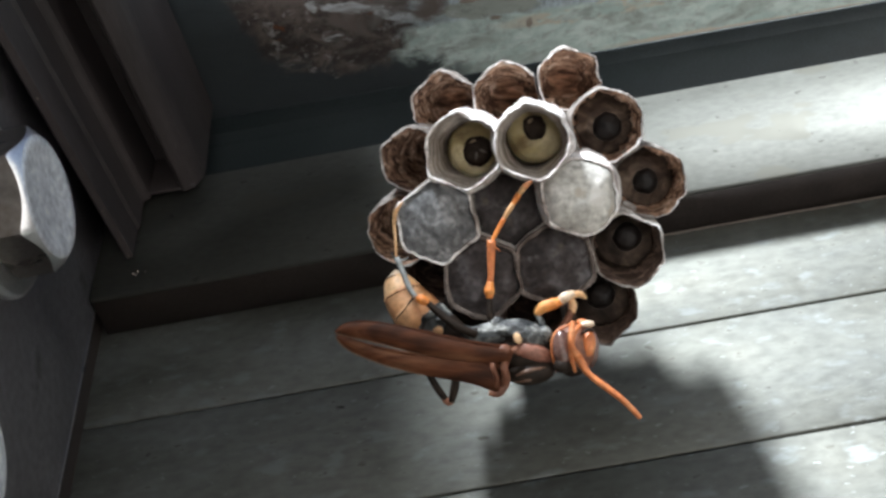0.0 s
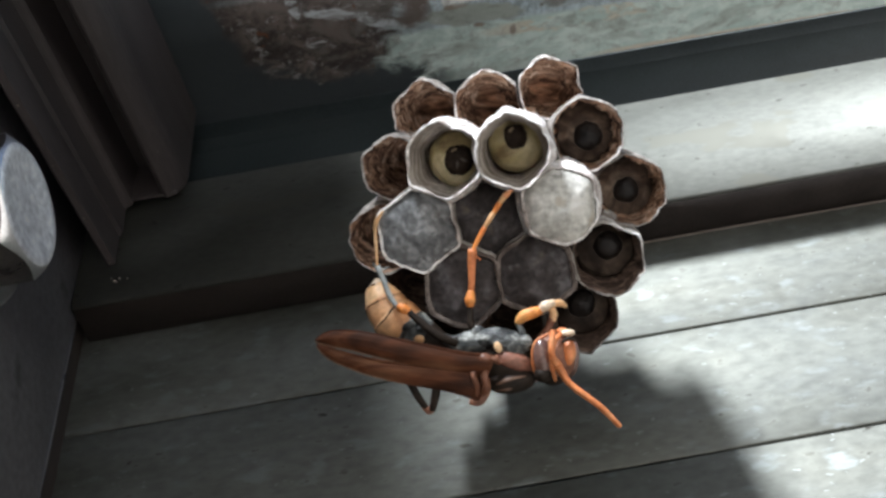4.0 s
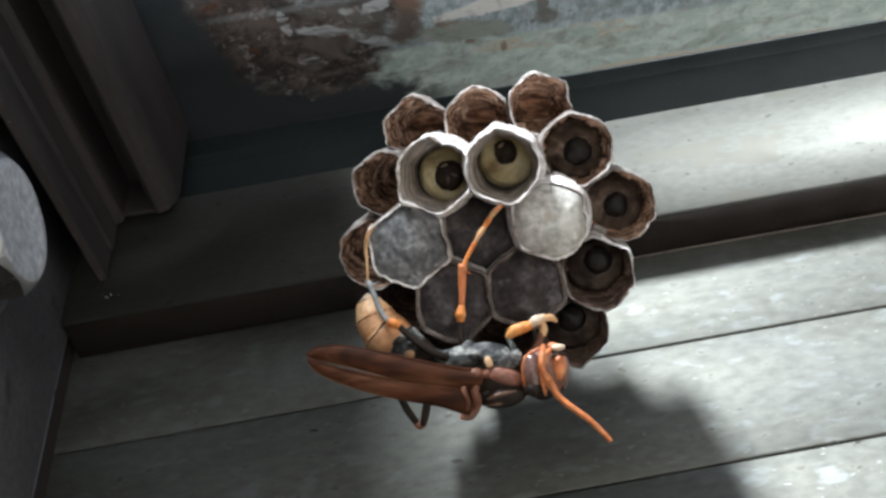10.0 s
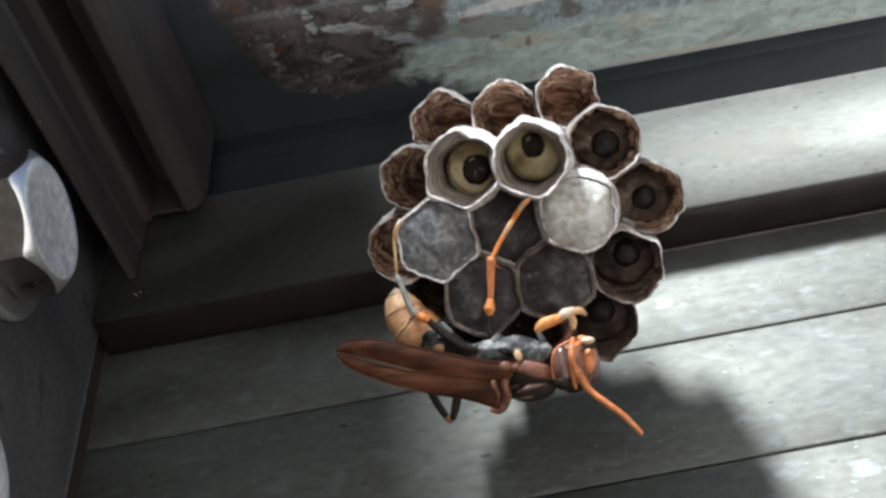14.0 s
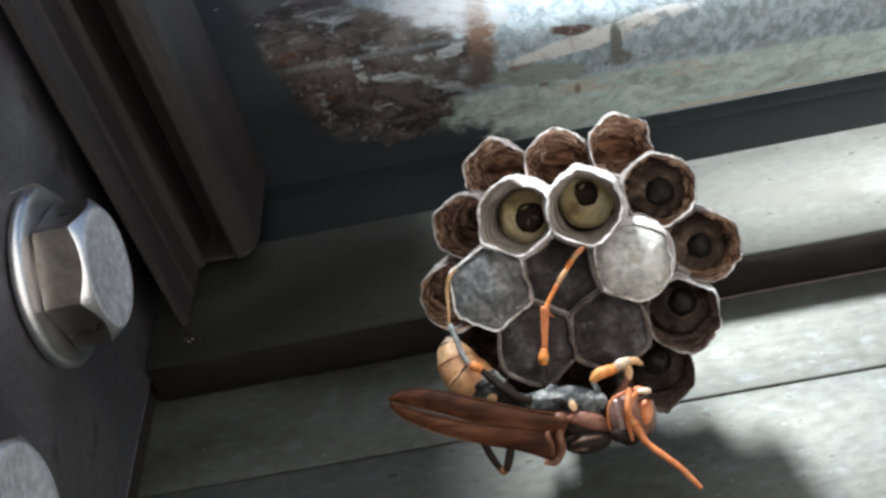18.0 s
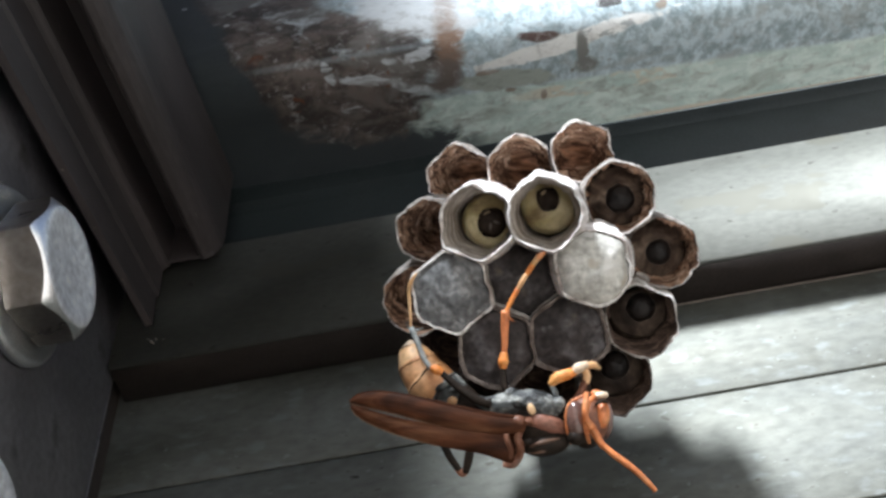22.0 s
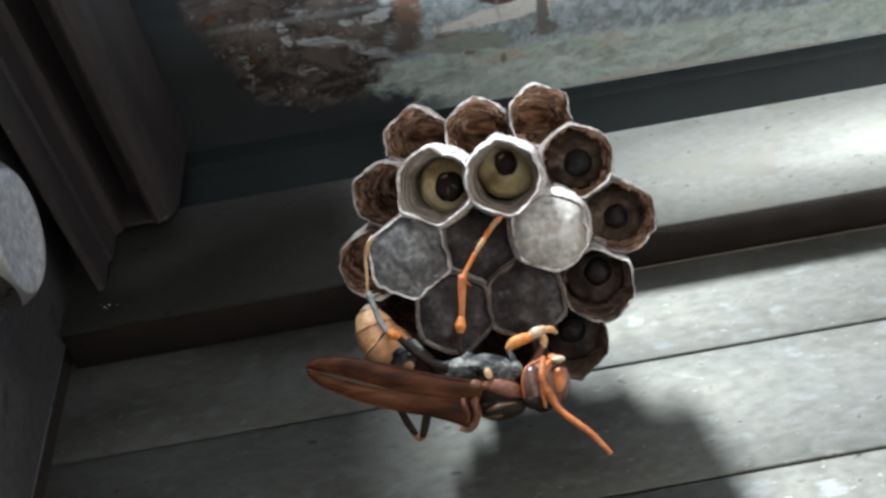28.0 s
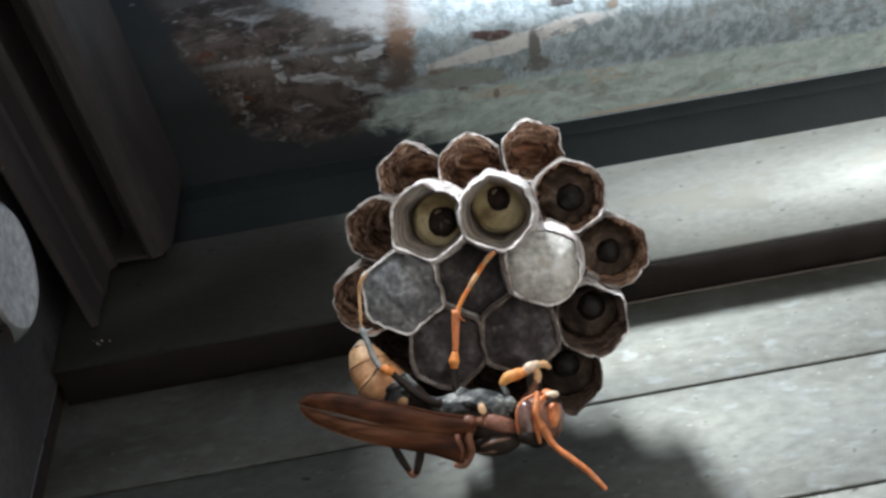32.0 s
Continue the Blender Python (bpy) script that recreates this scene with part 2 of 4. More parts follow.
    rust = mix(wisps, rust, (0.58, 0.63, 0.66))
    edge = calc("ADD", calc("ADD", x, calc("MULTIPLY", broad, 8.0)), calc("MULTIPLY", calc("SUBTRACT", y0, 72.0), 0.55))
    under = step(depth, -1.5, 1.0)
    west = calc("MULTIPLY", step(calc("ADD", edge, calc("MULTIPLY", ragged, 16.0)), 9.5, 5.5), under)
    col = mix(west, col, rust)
    slope = calc("ADD", calc("SUBTRACT", x, calc("MULTIPLY", depth, 0.8)), calc("ADD", calc("MULTIPLY", broad, 14.0), calc("MULTIPLY", ragged, 16.0)))
    front = calc("MULTIPLY", step(slope, 3.0, -1.5), step(depth, 1.0, -1.5))
    col = mix(front, col, mix(step(calc("ADD", cloud, ragged), 0.6, 0.78), rust, (0.6, 0.67, 0.71)))
    col = mix(blob(5.6, 75.2, 2.4, 3.2, 10, 1.0, 0.8), col, (0.27, 0.18, 0.13))
    col = mix(blob(4.2, 80.5, 2.6, 2.8, 0, 1.2, 0.8), col, (0.17, 0.14, 0.125))
    grime = tex(420, 10, (0.7, 1, 1), 0.4, 0.75)
    col = mix(calc("MULTIPLY", step(grime, 0.5, 0.66), 0.45), col, (0.2, 0.2, 0.185))
    col = mix(calc("MULTIPLY", step(grime, 0.46, 0.34), 0.35), col, (0.85, 0.9, 0.92))
    # sound dark paint beside the channel and along the frame
    teal = mix(cloud, (0.042, 0.05, 0.056), (0.066, 0.079, 0.086))
    side = calc("ADD", calc("ADD", x, calc("MULTIPLY", ragged, 5.0)), calc("SUBTRACT", calc("MULTIPLY", broad, 5.0), calc("MULTIPLY", depth, 0.36)))
    col = mix(calc("MULTIPLY", step(side, -25.5, -28.0), 0.55), col, (0.05, 0.042, 0.04))
    col = mix(step(side, -27.6, -29.2), col, teal)
    for args in ((-46.8, -32.0, 1.6, 1.3, 20), (-38.6, -32.0, 1.0, 1.3, 0), (-31.9, -16.5, 0.6, 0.5, 0), (-40.5, -26.0, 0.5, 0.4, 0)):
        col = mix(blob(*args, 0.9, 0.35, depth), col, (0.5, 0.52, 0.53))
    low = calc("ADD", calc("SUBTRACT", y, calc("MULTIPLY", x0, 0.13)), calc("ADD", calc("MULTIPLY", broad, 12.0), calc("MULTIPLY", ragged, 14.0)))
    col = mix(calc("MULTIPLY", step(low, 88.6, 92.0), step(x0, 14.0, 4.0)), col, teal)
    col = mix(calc("MULTIPLY", step(y, 93.1, 93.6), step(x, 30.0, 42.0)), col, (0.7, 0.67, 0.57))
    l.new(col, b.inputs["Base Color"])
    b.inputs["Roughness"].default_value = 0.5
    bp = n.new("ShaderNodeBump")
    bp.inputs["Strength"].default_value, bp.inputs["Distance"].default_value = 0.5, 0.0003
    l.new(calc("ADD", speck, ragged), bp.inputs["Height"])
    l.new(bp.outputs[0], b.inputs["Normal"])
    return m


M_soffit = soffit_material()
M_seal = material("tan_sealant", [(0.3, (0.12, 0.098, 0.084)), (0.7, (0.21, 0.178, 0.155))], rough=(0.6, 0.8), scale=300)
# Dim bolt sides, bright edges and face: reflections painted into separate zinc colours.
M_zinc = material("dim_zinc_steel", [(0.3, (0.26, 0.232, 0.206)), (0.55, (0.36, 0.33, 0.3)), (0.7, (0.19, 0.162, 0.138))], rough=(0.24, 0.4), metal=1.0, scale=120,
                  fine=1500, fine_amt=0.12, bump=0.12)
M_zinc_highlight = material("highlight_zinc", [(0.3, (0.8, 0.81, 0.83)), (0.7, (0.94, 0.95, 0.97))], rough=(0.3, 0.42), metal=1.0, scale=200, fine_amt=0.1, bump=0.1)
M_zinc_face = material("dull_zinc_face", [(0.3, (0.76, 0.78, 0.83)), (0.55, (0.88, 0.9, 0.94)), (0.7, (0.62, 0.64, 0.68))], rough=(0.45, 0.6), metal=0.75, scale=220,
                       fine=1200, fine_amt=0.2, bump=0.25)
M_paper = material("grey_wasp_paper", [(0.34, (0.24, 0.2, 0.172)), (0.5, (0.5, 0.465, 0.43)), (0.66, (0.76, 0.74, 0.715))], rough=(0.8, 0.95),
                   scale=380, stretch=(1, 1, 2.5), fine=2600, fine_amt=0.35, bump=0.6, bump_mm=0.15, spec=0.1, vary=0.1, thin=0.45)
M_silk = material("silk_cap", [(0.34, (0.32, 0.315, 0.29)), (0.5, (0.42, 0.415, 0.385)), (0.66, (0.56, 0.555, 0.525))], rough=(0.75, 0.92), scale=360, detail=10,
                  fine=1300, fine_amt=0.3, bump=0.4, bump_mm=0.12, spec=0.05, distort=0.6, spots=[(520, 0.56, (0.54, 0.53, 0.5), 0.12), (300, 0.6, (0.36, 0.33, 0.28), 0.12)])
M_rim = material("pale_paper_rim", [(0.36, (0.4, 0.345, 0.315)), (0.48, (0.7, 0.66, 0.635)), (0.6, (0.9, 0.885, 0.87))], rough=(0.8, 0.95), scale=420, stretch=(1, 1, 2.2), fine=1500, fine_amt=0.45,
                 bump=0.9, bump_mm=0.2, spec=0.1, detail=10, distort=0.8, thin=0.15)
# Brown rim of the lower cells, dulled to paint in their shade.
M_rim_shaded = material("shaded_brown_paper_rim", [(0.34, (0.065, 0.05, 0.044)), (0.5, (0.115, 0.094, 0.084)), (0.64, (0.19, 0.163, 0.148))], rough=(0.8, 0.95), scale=420, fine=1600,
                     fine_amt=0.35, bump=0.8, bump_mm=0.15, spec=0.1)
M_fibre = material("brown_fibrous_paper", [(0.36, (0.1, 0.06, 0.045)), (0.46, (0.28, 0.17, 0.12)), (0.56, (0.55, 0.35, 0.24)), (0.66, (0.85, 0.66, 0.52))],
                   rough=(0.85, 0.95), scale=420, stretch=(0.45, 1.8, 1.8), fine=1300, fine_amt=0.45, bump=1.0, bump_mm=0.4, spec=0.02, distort=0.9, detail=10, vary=0.15, thin=0.5)
# Inner paper of the lower cells, darkened to stand for shade inside.
M_fibre_shaded = material("shaded_fibrous_paper", [(0.3, (0.045, 0.03, 0.024)), (0.5, (0.12, 0.083, 0.066)), (0.72, (0.3, 0.21, 0.165))], rough=(0.75, 0.95),
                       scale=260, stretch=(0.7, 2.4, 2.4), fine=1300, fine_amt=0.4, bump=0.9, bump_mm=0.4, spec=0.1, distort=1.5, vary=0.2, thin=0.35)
M_inner = material("grey_brown_paper", [(0.36, (0.2, 0.165, 0.135)), (0.5, (0.42, 0.37, 0.32)), (0.66, (0.62, 0.57, 0.51))], rough=(0.8, 0.95), scale=300, stretch=(0.7, 0.7, 4.0), detail=10,
                   fine=1800, fine_amt=0.45, bump=0.8, bump_mm=0.25, spec=0.1, thin=0.3)
# Greyer copy of the pale cap, standing for shade on the west side.
M_silk_shaded = material("shaded_silk_cap", [(0.34, (0.075, 0.078, 0.081)), (0.5, (0.125, 0.129, 0.133)), (0.66, (0.24, 0.247, 0.255))], rough=(0.65, 0.88), scale=360, detail=10,
                      fine=1500, fine_amt=0.42, bump=0.6, bump_mm=0.12, spec=0.15, distort=0.8, spots=[(700, 0.6, (0.26, 0.265, 0.27), 0.1), (420, 0.62, (0.07, 0.066, 0.062), 0.1)])
M_silk_old = material("dark_silk_cap", [(0.34, (0.018, 0.0145, 0.014)), (0.5, (0.034, 0.029, 0.0285)), (0.66, (0.075, 0.07, 0.073))], rough=(0.6, 0.85), scale=300, detail=10,
                      fine=1500, fine_amt=0.45, bump=0.6, bump_mm=0.12, spec=0.2, distort=0.8, vary=0.2, spots=[(480, 0.6, (0.1, 0.095, 0.096), 0.14), (240, 0.6, (0.085, 0.07, 0.052), 0.12)])
M_eye = material("dark_brown_eye", [(0.3, (0.07, 0.035, 0.028)), (0.7, (0.22, 0.125, 0.1))], rough=(0.2, 0.3), scale=200, coat=0.6)
M_leg = material("orange_leg", [(0.3, (0.5, 0.13, 0.022)), (0.55, (0.64, 0.23, 0.05)), (0.7, (0.72, 0.36, 0.12))], rough=(0.42, 0.58), scale=500, fine=1800, fine_amt=0.25, bump=0.4, bump_mm=0.08)
M_tibia = material("blue_grey_leg", [(0.3, (0.16, 0.176, 0.176)), (0.7, (0.288, 0.304, 0.296))], rough=(0.35, 0.5), scale=900)
M_larva = material("cream_larva_skin", [(0.34, (0.19, 0.138, 0.068)), (0.48, (0.4, 0.33, 0.17)), (0.64, (0.6, 0.53, 0.34))], rough=(0.35, 0.5), scale=170,
                   fine_amt=0.12, bump=0.25, bump_mm=0.2, sss=0.25, distort=1.2)
# Larva skin browned to paint in the shade deep inside a cell.
M_larva_shaded = material("shaded_larva_skin", [(0.36, (0.03, 0.02, 0.015)), (0.5, (0.075, 0.054, 0.042)), (0.66, (0.17, 0.13, 0.1))], spec=0.12, rough=(0.6, 0.75), scale=260, detail=9, fine=1500, fine_amt=0.3, distort=1.2, bump=0.6, bump_mm=0.2)
M_lmouth = material("tan_larva_mouth", [(0.3, (0.035, 0.03, 0.027)), (0.7, (0.085, 0.075, 0.065))], rough=(0.6, 0.8), scale=900, fine_amt=0.3)
M_lhead = material("brown_larva_head", [(0.3, (0.0112, 0.00784, 0.00672)), (0.7, (0.0314, 0.0224, 0.0168))], rough=(0.5, 0.65), scale=700, spec=0.05)
# The same skin at half tone, for the two darkest cells' shade.
M_larva_deep_shaded = material("deep_shaded_larva_skin", [(0.36, (0.014, 0.01, 0.008)), (0.5, (0.034, 0.025, 0.02)), (0.66, (0.085, 0.064, 0.05))], spec=0.12, rough=(0.6, 0.75), scale=260, detail=9, fine=1500, fine_amt=0.3, distort=1.2, bump=0.6, bump_mm=0.2)
M_brow = material("tan_larva_brow", [(0.3, (0.12, 0.09, 0.055)), (0.7, (0.26, 0.2, 0.13))], rough=(0.5, 0.7), scale=600)
M_collar = material("rosy_brown_chitin", [(0.3, (0.13, 0.05, 0.032)), (0.7, (0.25, 0.11, 0.075))], rough=(0.4, 0.55), scale=500, fine_amt=0.3)
M_bronze = material("dull_brown_chitin", [(0.3, (0.07, 0.036, 0.022)), (0.7, (0.15, 0.082, 0.05))], rough=(0.45, 0.6), scale=600, fine_amt=0.3)
M_ginger = material("ginger_chitin", [(0.3, (0.27, 0.11, 0.042)), (0.5, (0.46, 0.215, 0.09)), (0.7, (0.58, 0.33, 0.17))], rough=(0.4, 0.55), scale=230, fine=1400, fine_amt=0.25, distort=0.8, bump=0.4, bump_mm=0.08)
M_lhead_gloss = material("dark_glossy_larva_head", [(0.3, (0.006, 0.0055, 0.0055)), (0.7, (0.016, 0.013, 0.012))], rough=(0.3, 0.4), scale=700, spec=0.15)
M_orange = material("orange_chitin", [(0.3, (0.44, 0.115, 0.034)), (0.55, (0.56, 0.19, 0.065)), (0.7, (0.64, 0.3, 0.14))], rough=(0.38, 0.55), scale=420, fine=1800, fine_amt=0.25, bump=0.5, bump_mm=0.08)
M_amber = material("amber_chitin", [(0.3, (0.38, 0.19, 0.085)), (0.5, (0.58, 0.34, 0.165)), (0.7, (0.7, 0.48, 0.28))], rough=(0.4, 0.55), scale=190, fine=1400, fine_amt=0.2, distort=0.8, bump=0.4, bump_mm=0.08)
M_black = material("black_chitin", [(0.3, (0.01, 0.007, 0.005)), (0.7, (0.028, 0.02, 0.015))], spec=0.15, rough=(0.5, 0.7), scale=900)
M_grey = material("grey_haired_chitin", [(0.38, (0.008, 0.009, 0.0095)), (0.5, (0.05, 0.056, 0.057)), (0.62, (0.3, 0.31, 0.29))], rough=(0.45, 0.65), scale=360, fine=2000, fine_amt=0.6, bump=0.9, bump_mm=0.3, distort=1.0)
M_rust = material("red_brown_chitin", [(0.3, (0.095, 0.036, 0.02)), (0.5, (0.16, 0.062, 0.034)), (0.7, (0.27, 0.125, 0.075))], rough=(0.42, 0.6), scale=420, fine=1800, fine_amt=0.3, bump=0.5, bump_mm=0.08)
M_wing = material("brown_wing", [(0.34, (0.07, 0.026, 0.014)), (0.5, (0.14, 0.05, 0.023)), (0.66, (0.25, 0.115, 0.06))], rough=(0.5, 0.72), scale=360, stretch=(0.2, 0.8, 1), fine=1500, fine_amt=0.35,
                  spec=0.25, bump=0.5, bump_mm=0.1, distort=1.2, detail=10, thin=0.4)
M_wing_edge = material("tan_wing_edge", [(0.3, (0.16, 0.085, 0.05)), (0.7, (0.3, 0.19, 0.12))], rough=(0.5, 0.7), scale=500, thin=0.3)
M_white = material("pale_yellow_chitin", [(0.3, (0.56, 0.432, 0.306)), (0.7, (0.64, 0.518, 0.394))], rough=(0.3, 0.4), scale=700)
M_ground = material("pale_paving", [(0.3, (0.54, 0.475, 0.405)), (0.7, (0.63, 0.56, 0.48))], rough=(0.8, 0.95), scale=3, fine=80,
                    bump_mm=1)


# ---- helpers ----
def part(name, bm, mat, parent=None, label="", smooth=True):
    me = bpy.data.meshes.new(name)
    bmesh.ops.recalc_face_normals(bm, faces=bm.faces[:])
    bm.to_mesh(me)
    bm.free()
    for m in (mat if isinstance(mat, (list, tuple)) else (mat,)):
        me.materials.append(m)
    if smooth:
        me.shade_smooth()
    ob = new(name, me)
    if parent is not None:
        ob.parent = parent
    if label:
        tagged(ob, label)
    return ob


def box(x0, x1, y0, y1, z0, z1, bev=0.0, seg=2):
    """A box in units of the plan round the eye's first place, with rounded edges."""
    bm = bmesh.new()
    bmesh.ops.create_cube(bm, size=1)
    for v in bm.verts:
        v.co = Vector(((x0 + x1) / 2 + v.co.x * (x1 - x0), (y0 + y1) / 2 + v.co.y * (y1 - y0), (z0 + z1) / 2 + v.co.z * (z1 - z0))) * UNIT
        v.co.z += EYE
    if bev:
        bmesh.ops.bevel(bm, geom=bm.edges[:], offset=bev * UNIT, segments=seg, profile=0.5, affect="EDGES")
    return bm


def extrude_y(section, y0, y1, skew=0.0):
    """A closed section of (x, z) plan units run along y; skew shifts the y0 end in x."""
    bm = bmesh.new()
    a = [bm.verts.new(((x + skew) * UNIT, y0 * UNIT, EYE + z * UNIT)) for x, z in section]
    b = [bm.verts.new((x * UNIT, y1 * UNIT, EYE + z * UNIT)) for x, z in section]
    k = len(section)
    for i in range(k):
        bm.faces.new((a[i], a[(i + 1) % k], b[(i + 1) % k], b[i]))
    bm.faces.new(a[::-1])
    bm.faces.new(b)
    return bm


def extrude_x(section, x0, x1):
    """A closed section of (y, z) plan units run along x."""
    bm = bmesh.new()
    a = [bm.verts.new((x0 * UNIT, y * UNIT, EYE + z * UNIT)) for y, z in section]
    b = [bm.verts.new((x1 * UNIT, y * UNIT, EYE + z * UNIT)) for y, z in section]
    k = len(section)
    for i in range(k):
        bm.faces.new((a[i], a[(i + 1) % k], b[(i + 1) % k], b[i]))
    bm.faces.new(a[::-1])
    bm.faces.new(b)
    return bm


def spline(pts, k):
    """k points of a smooth curve through pts."""
    p = [Vector(q) for q in pts]
    p = [2 * p[0] - p[1]] + p + [2 * p[-1] - p[-2]]
    out = []
    for s in range(k):
        f = s / (k - 1) * (len(p) - 3)
        i = min(int(f), len(p) - 4)
        t = f - i
        a, b, c, d = p[i:i + 4]
        out.append(0.5 * (2 * b + (c - a) * t + (2 * a - 5 * b + 4 * c - d) * t * t + (3 * b - a - 3 * c + d) * t ** 3))
    return out


def limb(pts, radii, k=14, seg=12, flat=1.0, flat_dir=(0, 0, 1), wobble=0.0):
    """A rounded tube through pts (mm) with radii spread along it; flat squeezes it along flat_dir."""
    path = spline(pts, k)
    rr = [np.interp(s / (k - 1), np.linspace(0, 1, len(radii)), radii) for s in range(k)]
    bm = bmesh.new()
    fd = Vector(flat_dir).normalized()
    rings = []
    for s, p in enumerate(path):
        t = (path[min(s + 1, k - 1)] - path[max(s - 1, 0)]).normalized()
        u = (fd - t * fd.dot(t))
        u = u.normalized() if u.length > 1e-4 else t.orthogonal().normalized()
        w = t.cross(u)
        ring = []
        for j in range(seg):
            a = 2 * math.pi * j / seg
            r = rr[s] * (1 + wobble * noise.noise(p * 1.3 + Vector((j, 0, 0))))
            ring.append(bm.verts.new((p + u * (math.cos(a) * r * flat) + w * (math.sin(a) * r)) / 1000))
        rings.append(ring)
    for q, r in zip(rings, rings[1:]):
        for j in range(seg):
            bm.faces.new((q[j], q[(j + 1) % seg], r[(j + 1) % seg], r[j]))
    bm.faces.new(rings[0][::-1])
    bm.faces.new(rings[-1])
    return bm


def ball(c, radii, turn=(0, 0, 0), u=20, v=14, shape=None):
    """An ellipsoid (mm); shape(co) may reshape the unit ball."""
    bm = bmesh.new()
    bmesh.ops.create_uvsphere(bm, u_segments=u, v_segments=v, radius=1)
    m = Euler([radians(a) for a in turn]).to_matrix()
    for q in bm.verts:
        co = shape(q.co.copy()) if shape else q.co
        q.co = (Vector(c) + m @ Vector((co.x * radii[0], co.y * radii[1], co.z * radii[2]))) / 1000
    return bm


# ---- the place ----
ground = part("ground", box(-4e6, 4e6, -4e6, 4e6, -1950, -2000 / 1.06), M_ground)
tagged(ground, "plain pale sandy paving far below the eaves", "ground", kind="structure")

wall = new("wall_north")
tagged(wall, "pale weathered metal wall of narrow horizontal boards", "wall", kind="structure")
part("backing", box(-2500, 4000, 103, 240, -1886, 1000), M_strip, wall)
for i in range(12):
    top = 100.0 - 19.1 * i
    part("board", box(-64, 700, 99, 103, top - 18.85, top, 0.25), M_wall, wall)

# the wall and what runs along it stand slightly askew to the post
PIVOT = Vector((45 * UNIT, 95 * UNIT, EYE + 98.5 * UNIT))
ASKEW = Matrix.Translation(PIVOT) @ pose(0, 0, 0, 0, 0, -0.9) @ Matrix.Translation(-PIVOT)
SAGGED = Matrix.Translation(PIVOT) @ pose(0, 0, 0, 0, -0.3, -0.9) @ Matrix.Translation(-PIVOT)
wall.matrix_world = ASKEW
strip = part("trim_rail", extrude_x([(91.9, 98.9), (92.3, 98.5), (97.6, 98.5), (103, 98.6), (103, 124.2), (92.7, 122.9), (91.9, 122.2)], -50.3, 700), M_strip)
strip.matrix_world = SAGGED
tagged(strip, "smooth pale metal rail along the wall", "rail", kind="structure")
gasket = part("trim_gasket", extrude_x([(92.4, 98.46), (98.95, 98.46), (98.95, 98.1), (97.8, 98.2), (92.4, 98.36)], -50.3, 700), M_gasket)
gasket.matrix_world = SAGGED
tagged(gasket, "dark brown rubber gasket under the rail", "gasket", kind="structure")
frame_teal = part("trim_frame", extrude_x([(97, 124.3), (103, 124.3), (103, 139.9), (94.0, 139.9), (93.8, 139.6), (94.1, 139.4), (96.5, 139.2), (96.6, 139.0), (96.6, 136.2), (97, 135.7)], -50.3, 700), M_teal)
frame_teal.matrix_world = ASKEW
tagged(frame_teal, "dark teal painted window frame", "frame", kind="structure")
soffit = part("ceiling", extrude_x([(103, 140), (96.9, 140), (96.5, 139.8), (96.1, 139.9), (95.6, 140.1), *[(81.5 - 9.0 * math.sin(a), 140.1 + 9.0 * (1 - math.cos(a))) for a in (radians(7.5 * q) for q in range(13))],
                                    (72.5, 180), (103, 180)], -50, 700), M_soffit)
tagged(soffit, "weathered soffit with rust and flaking pale paint", "ceiling", kind="structure")

seal = part("trim_seal", limb([((-50 + 25 * q) * 1.06, 98.85 * 1.06, EYE * 1000 + (97.98 + 0.06 * math.sin(q * 2.1)) * 1.06) for q in range(31)], (0.12, 0.1, 0.12), k=240, seg=6, wobble=0.6), M_seal)
seal.matrix_world = ASKEW
tagged(seal, "thin tan sealant line below the rail", "sealant", kind="structure")
bead = part("trim_bead", limb([(-53.55, 101.6, EYE * 1000 - 220), (-53.5, 101.6, EYE * 1000), (-53.55, 101.65, EYE * 1000 + 112)], (0.12, 0.1, 0.12), k=60, seg=6, wobble=0.6), M_zinc)
tagged(bead, "thin bright worn edge of the post plate", "edge", kind="structure")

# Unseen outer part, its slanted edge added to shape shade on the wall.
plate = part("wall_west", extrude_x([(96, -300), (96, 400), (-126, 400), (-80, 120), (-80, -300)], -56, -50.5), M_plate)
# Dark block added to stop a light leak; its colour stands for shade.
part("return", box(-75, -51.3, 88, 140, -300, 400, 0.3), M_gasket, plate, "added dark block closing the gap between the plate and the wall")
tagged(plate, "dark scuffed steel post plate", "wall", kind="structure")

channel = part("trim_channel", extrude_y([(-44.4, 104.6), (-45.4, 104.3), (-45.9, 104.9), (-45.9, 139.8), (-35, 139.8), (-35, 122), (-35.15, 120.9), (-35.5, 119.9), (-36.1, 119), (-36.9, 118.2), (-37.9, 117.7), (-38.4, 117.8), (-38.7, 118.3), (-38.8, 126), (-43.2, 126), (-43.4, 117.6), (-43.7, 117.2), (-44.1, 117.0), (-44.4, 116.5), (-44.2, 111), (-44.6, 110.4), (-44.5, 105.4)], 40, 92.4, skew=-3.2), M_brown, smooth=False)
part("end_plate", box(-44.0, -36.4, 91.7, 92.3, 117.9, 130, 0.15), M_brown, channel)
tagged(channel, "dark brown painted metal channel under the soffit", "channel", kind="structure")


debris = new("web_debris")
debris.matrix_world = Matrix.Translation((-43.8 * UNIT, 91.75 * UNIT, EYE + 100.1 * UNIT))
tagged(debris, "tiny pale scraps of old web stuck on the rail", "debris")
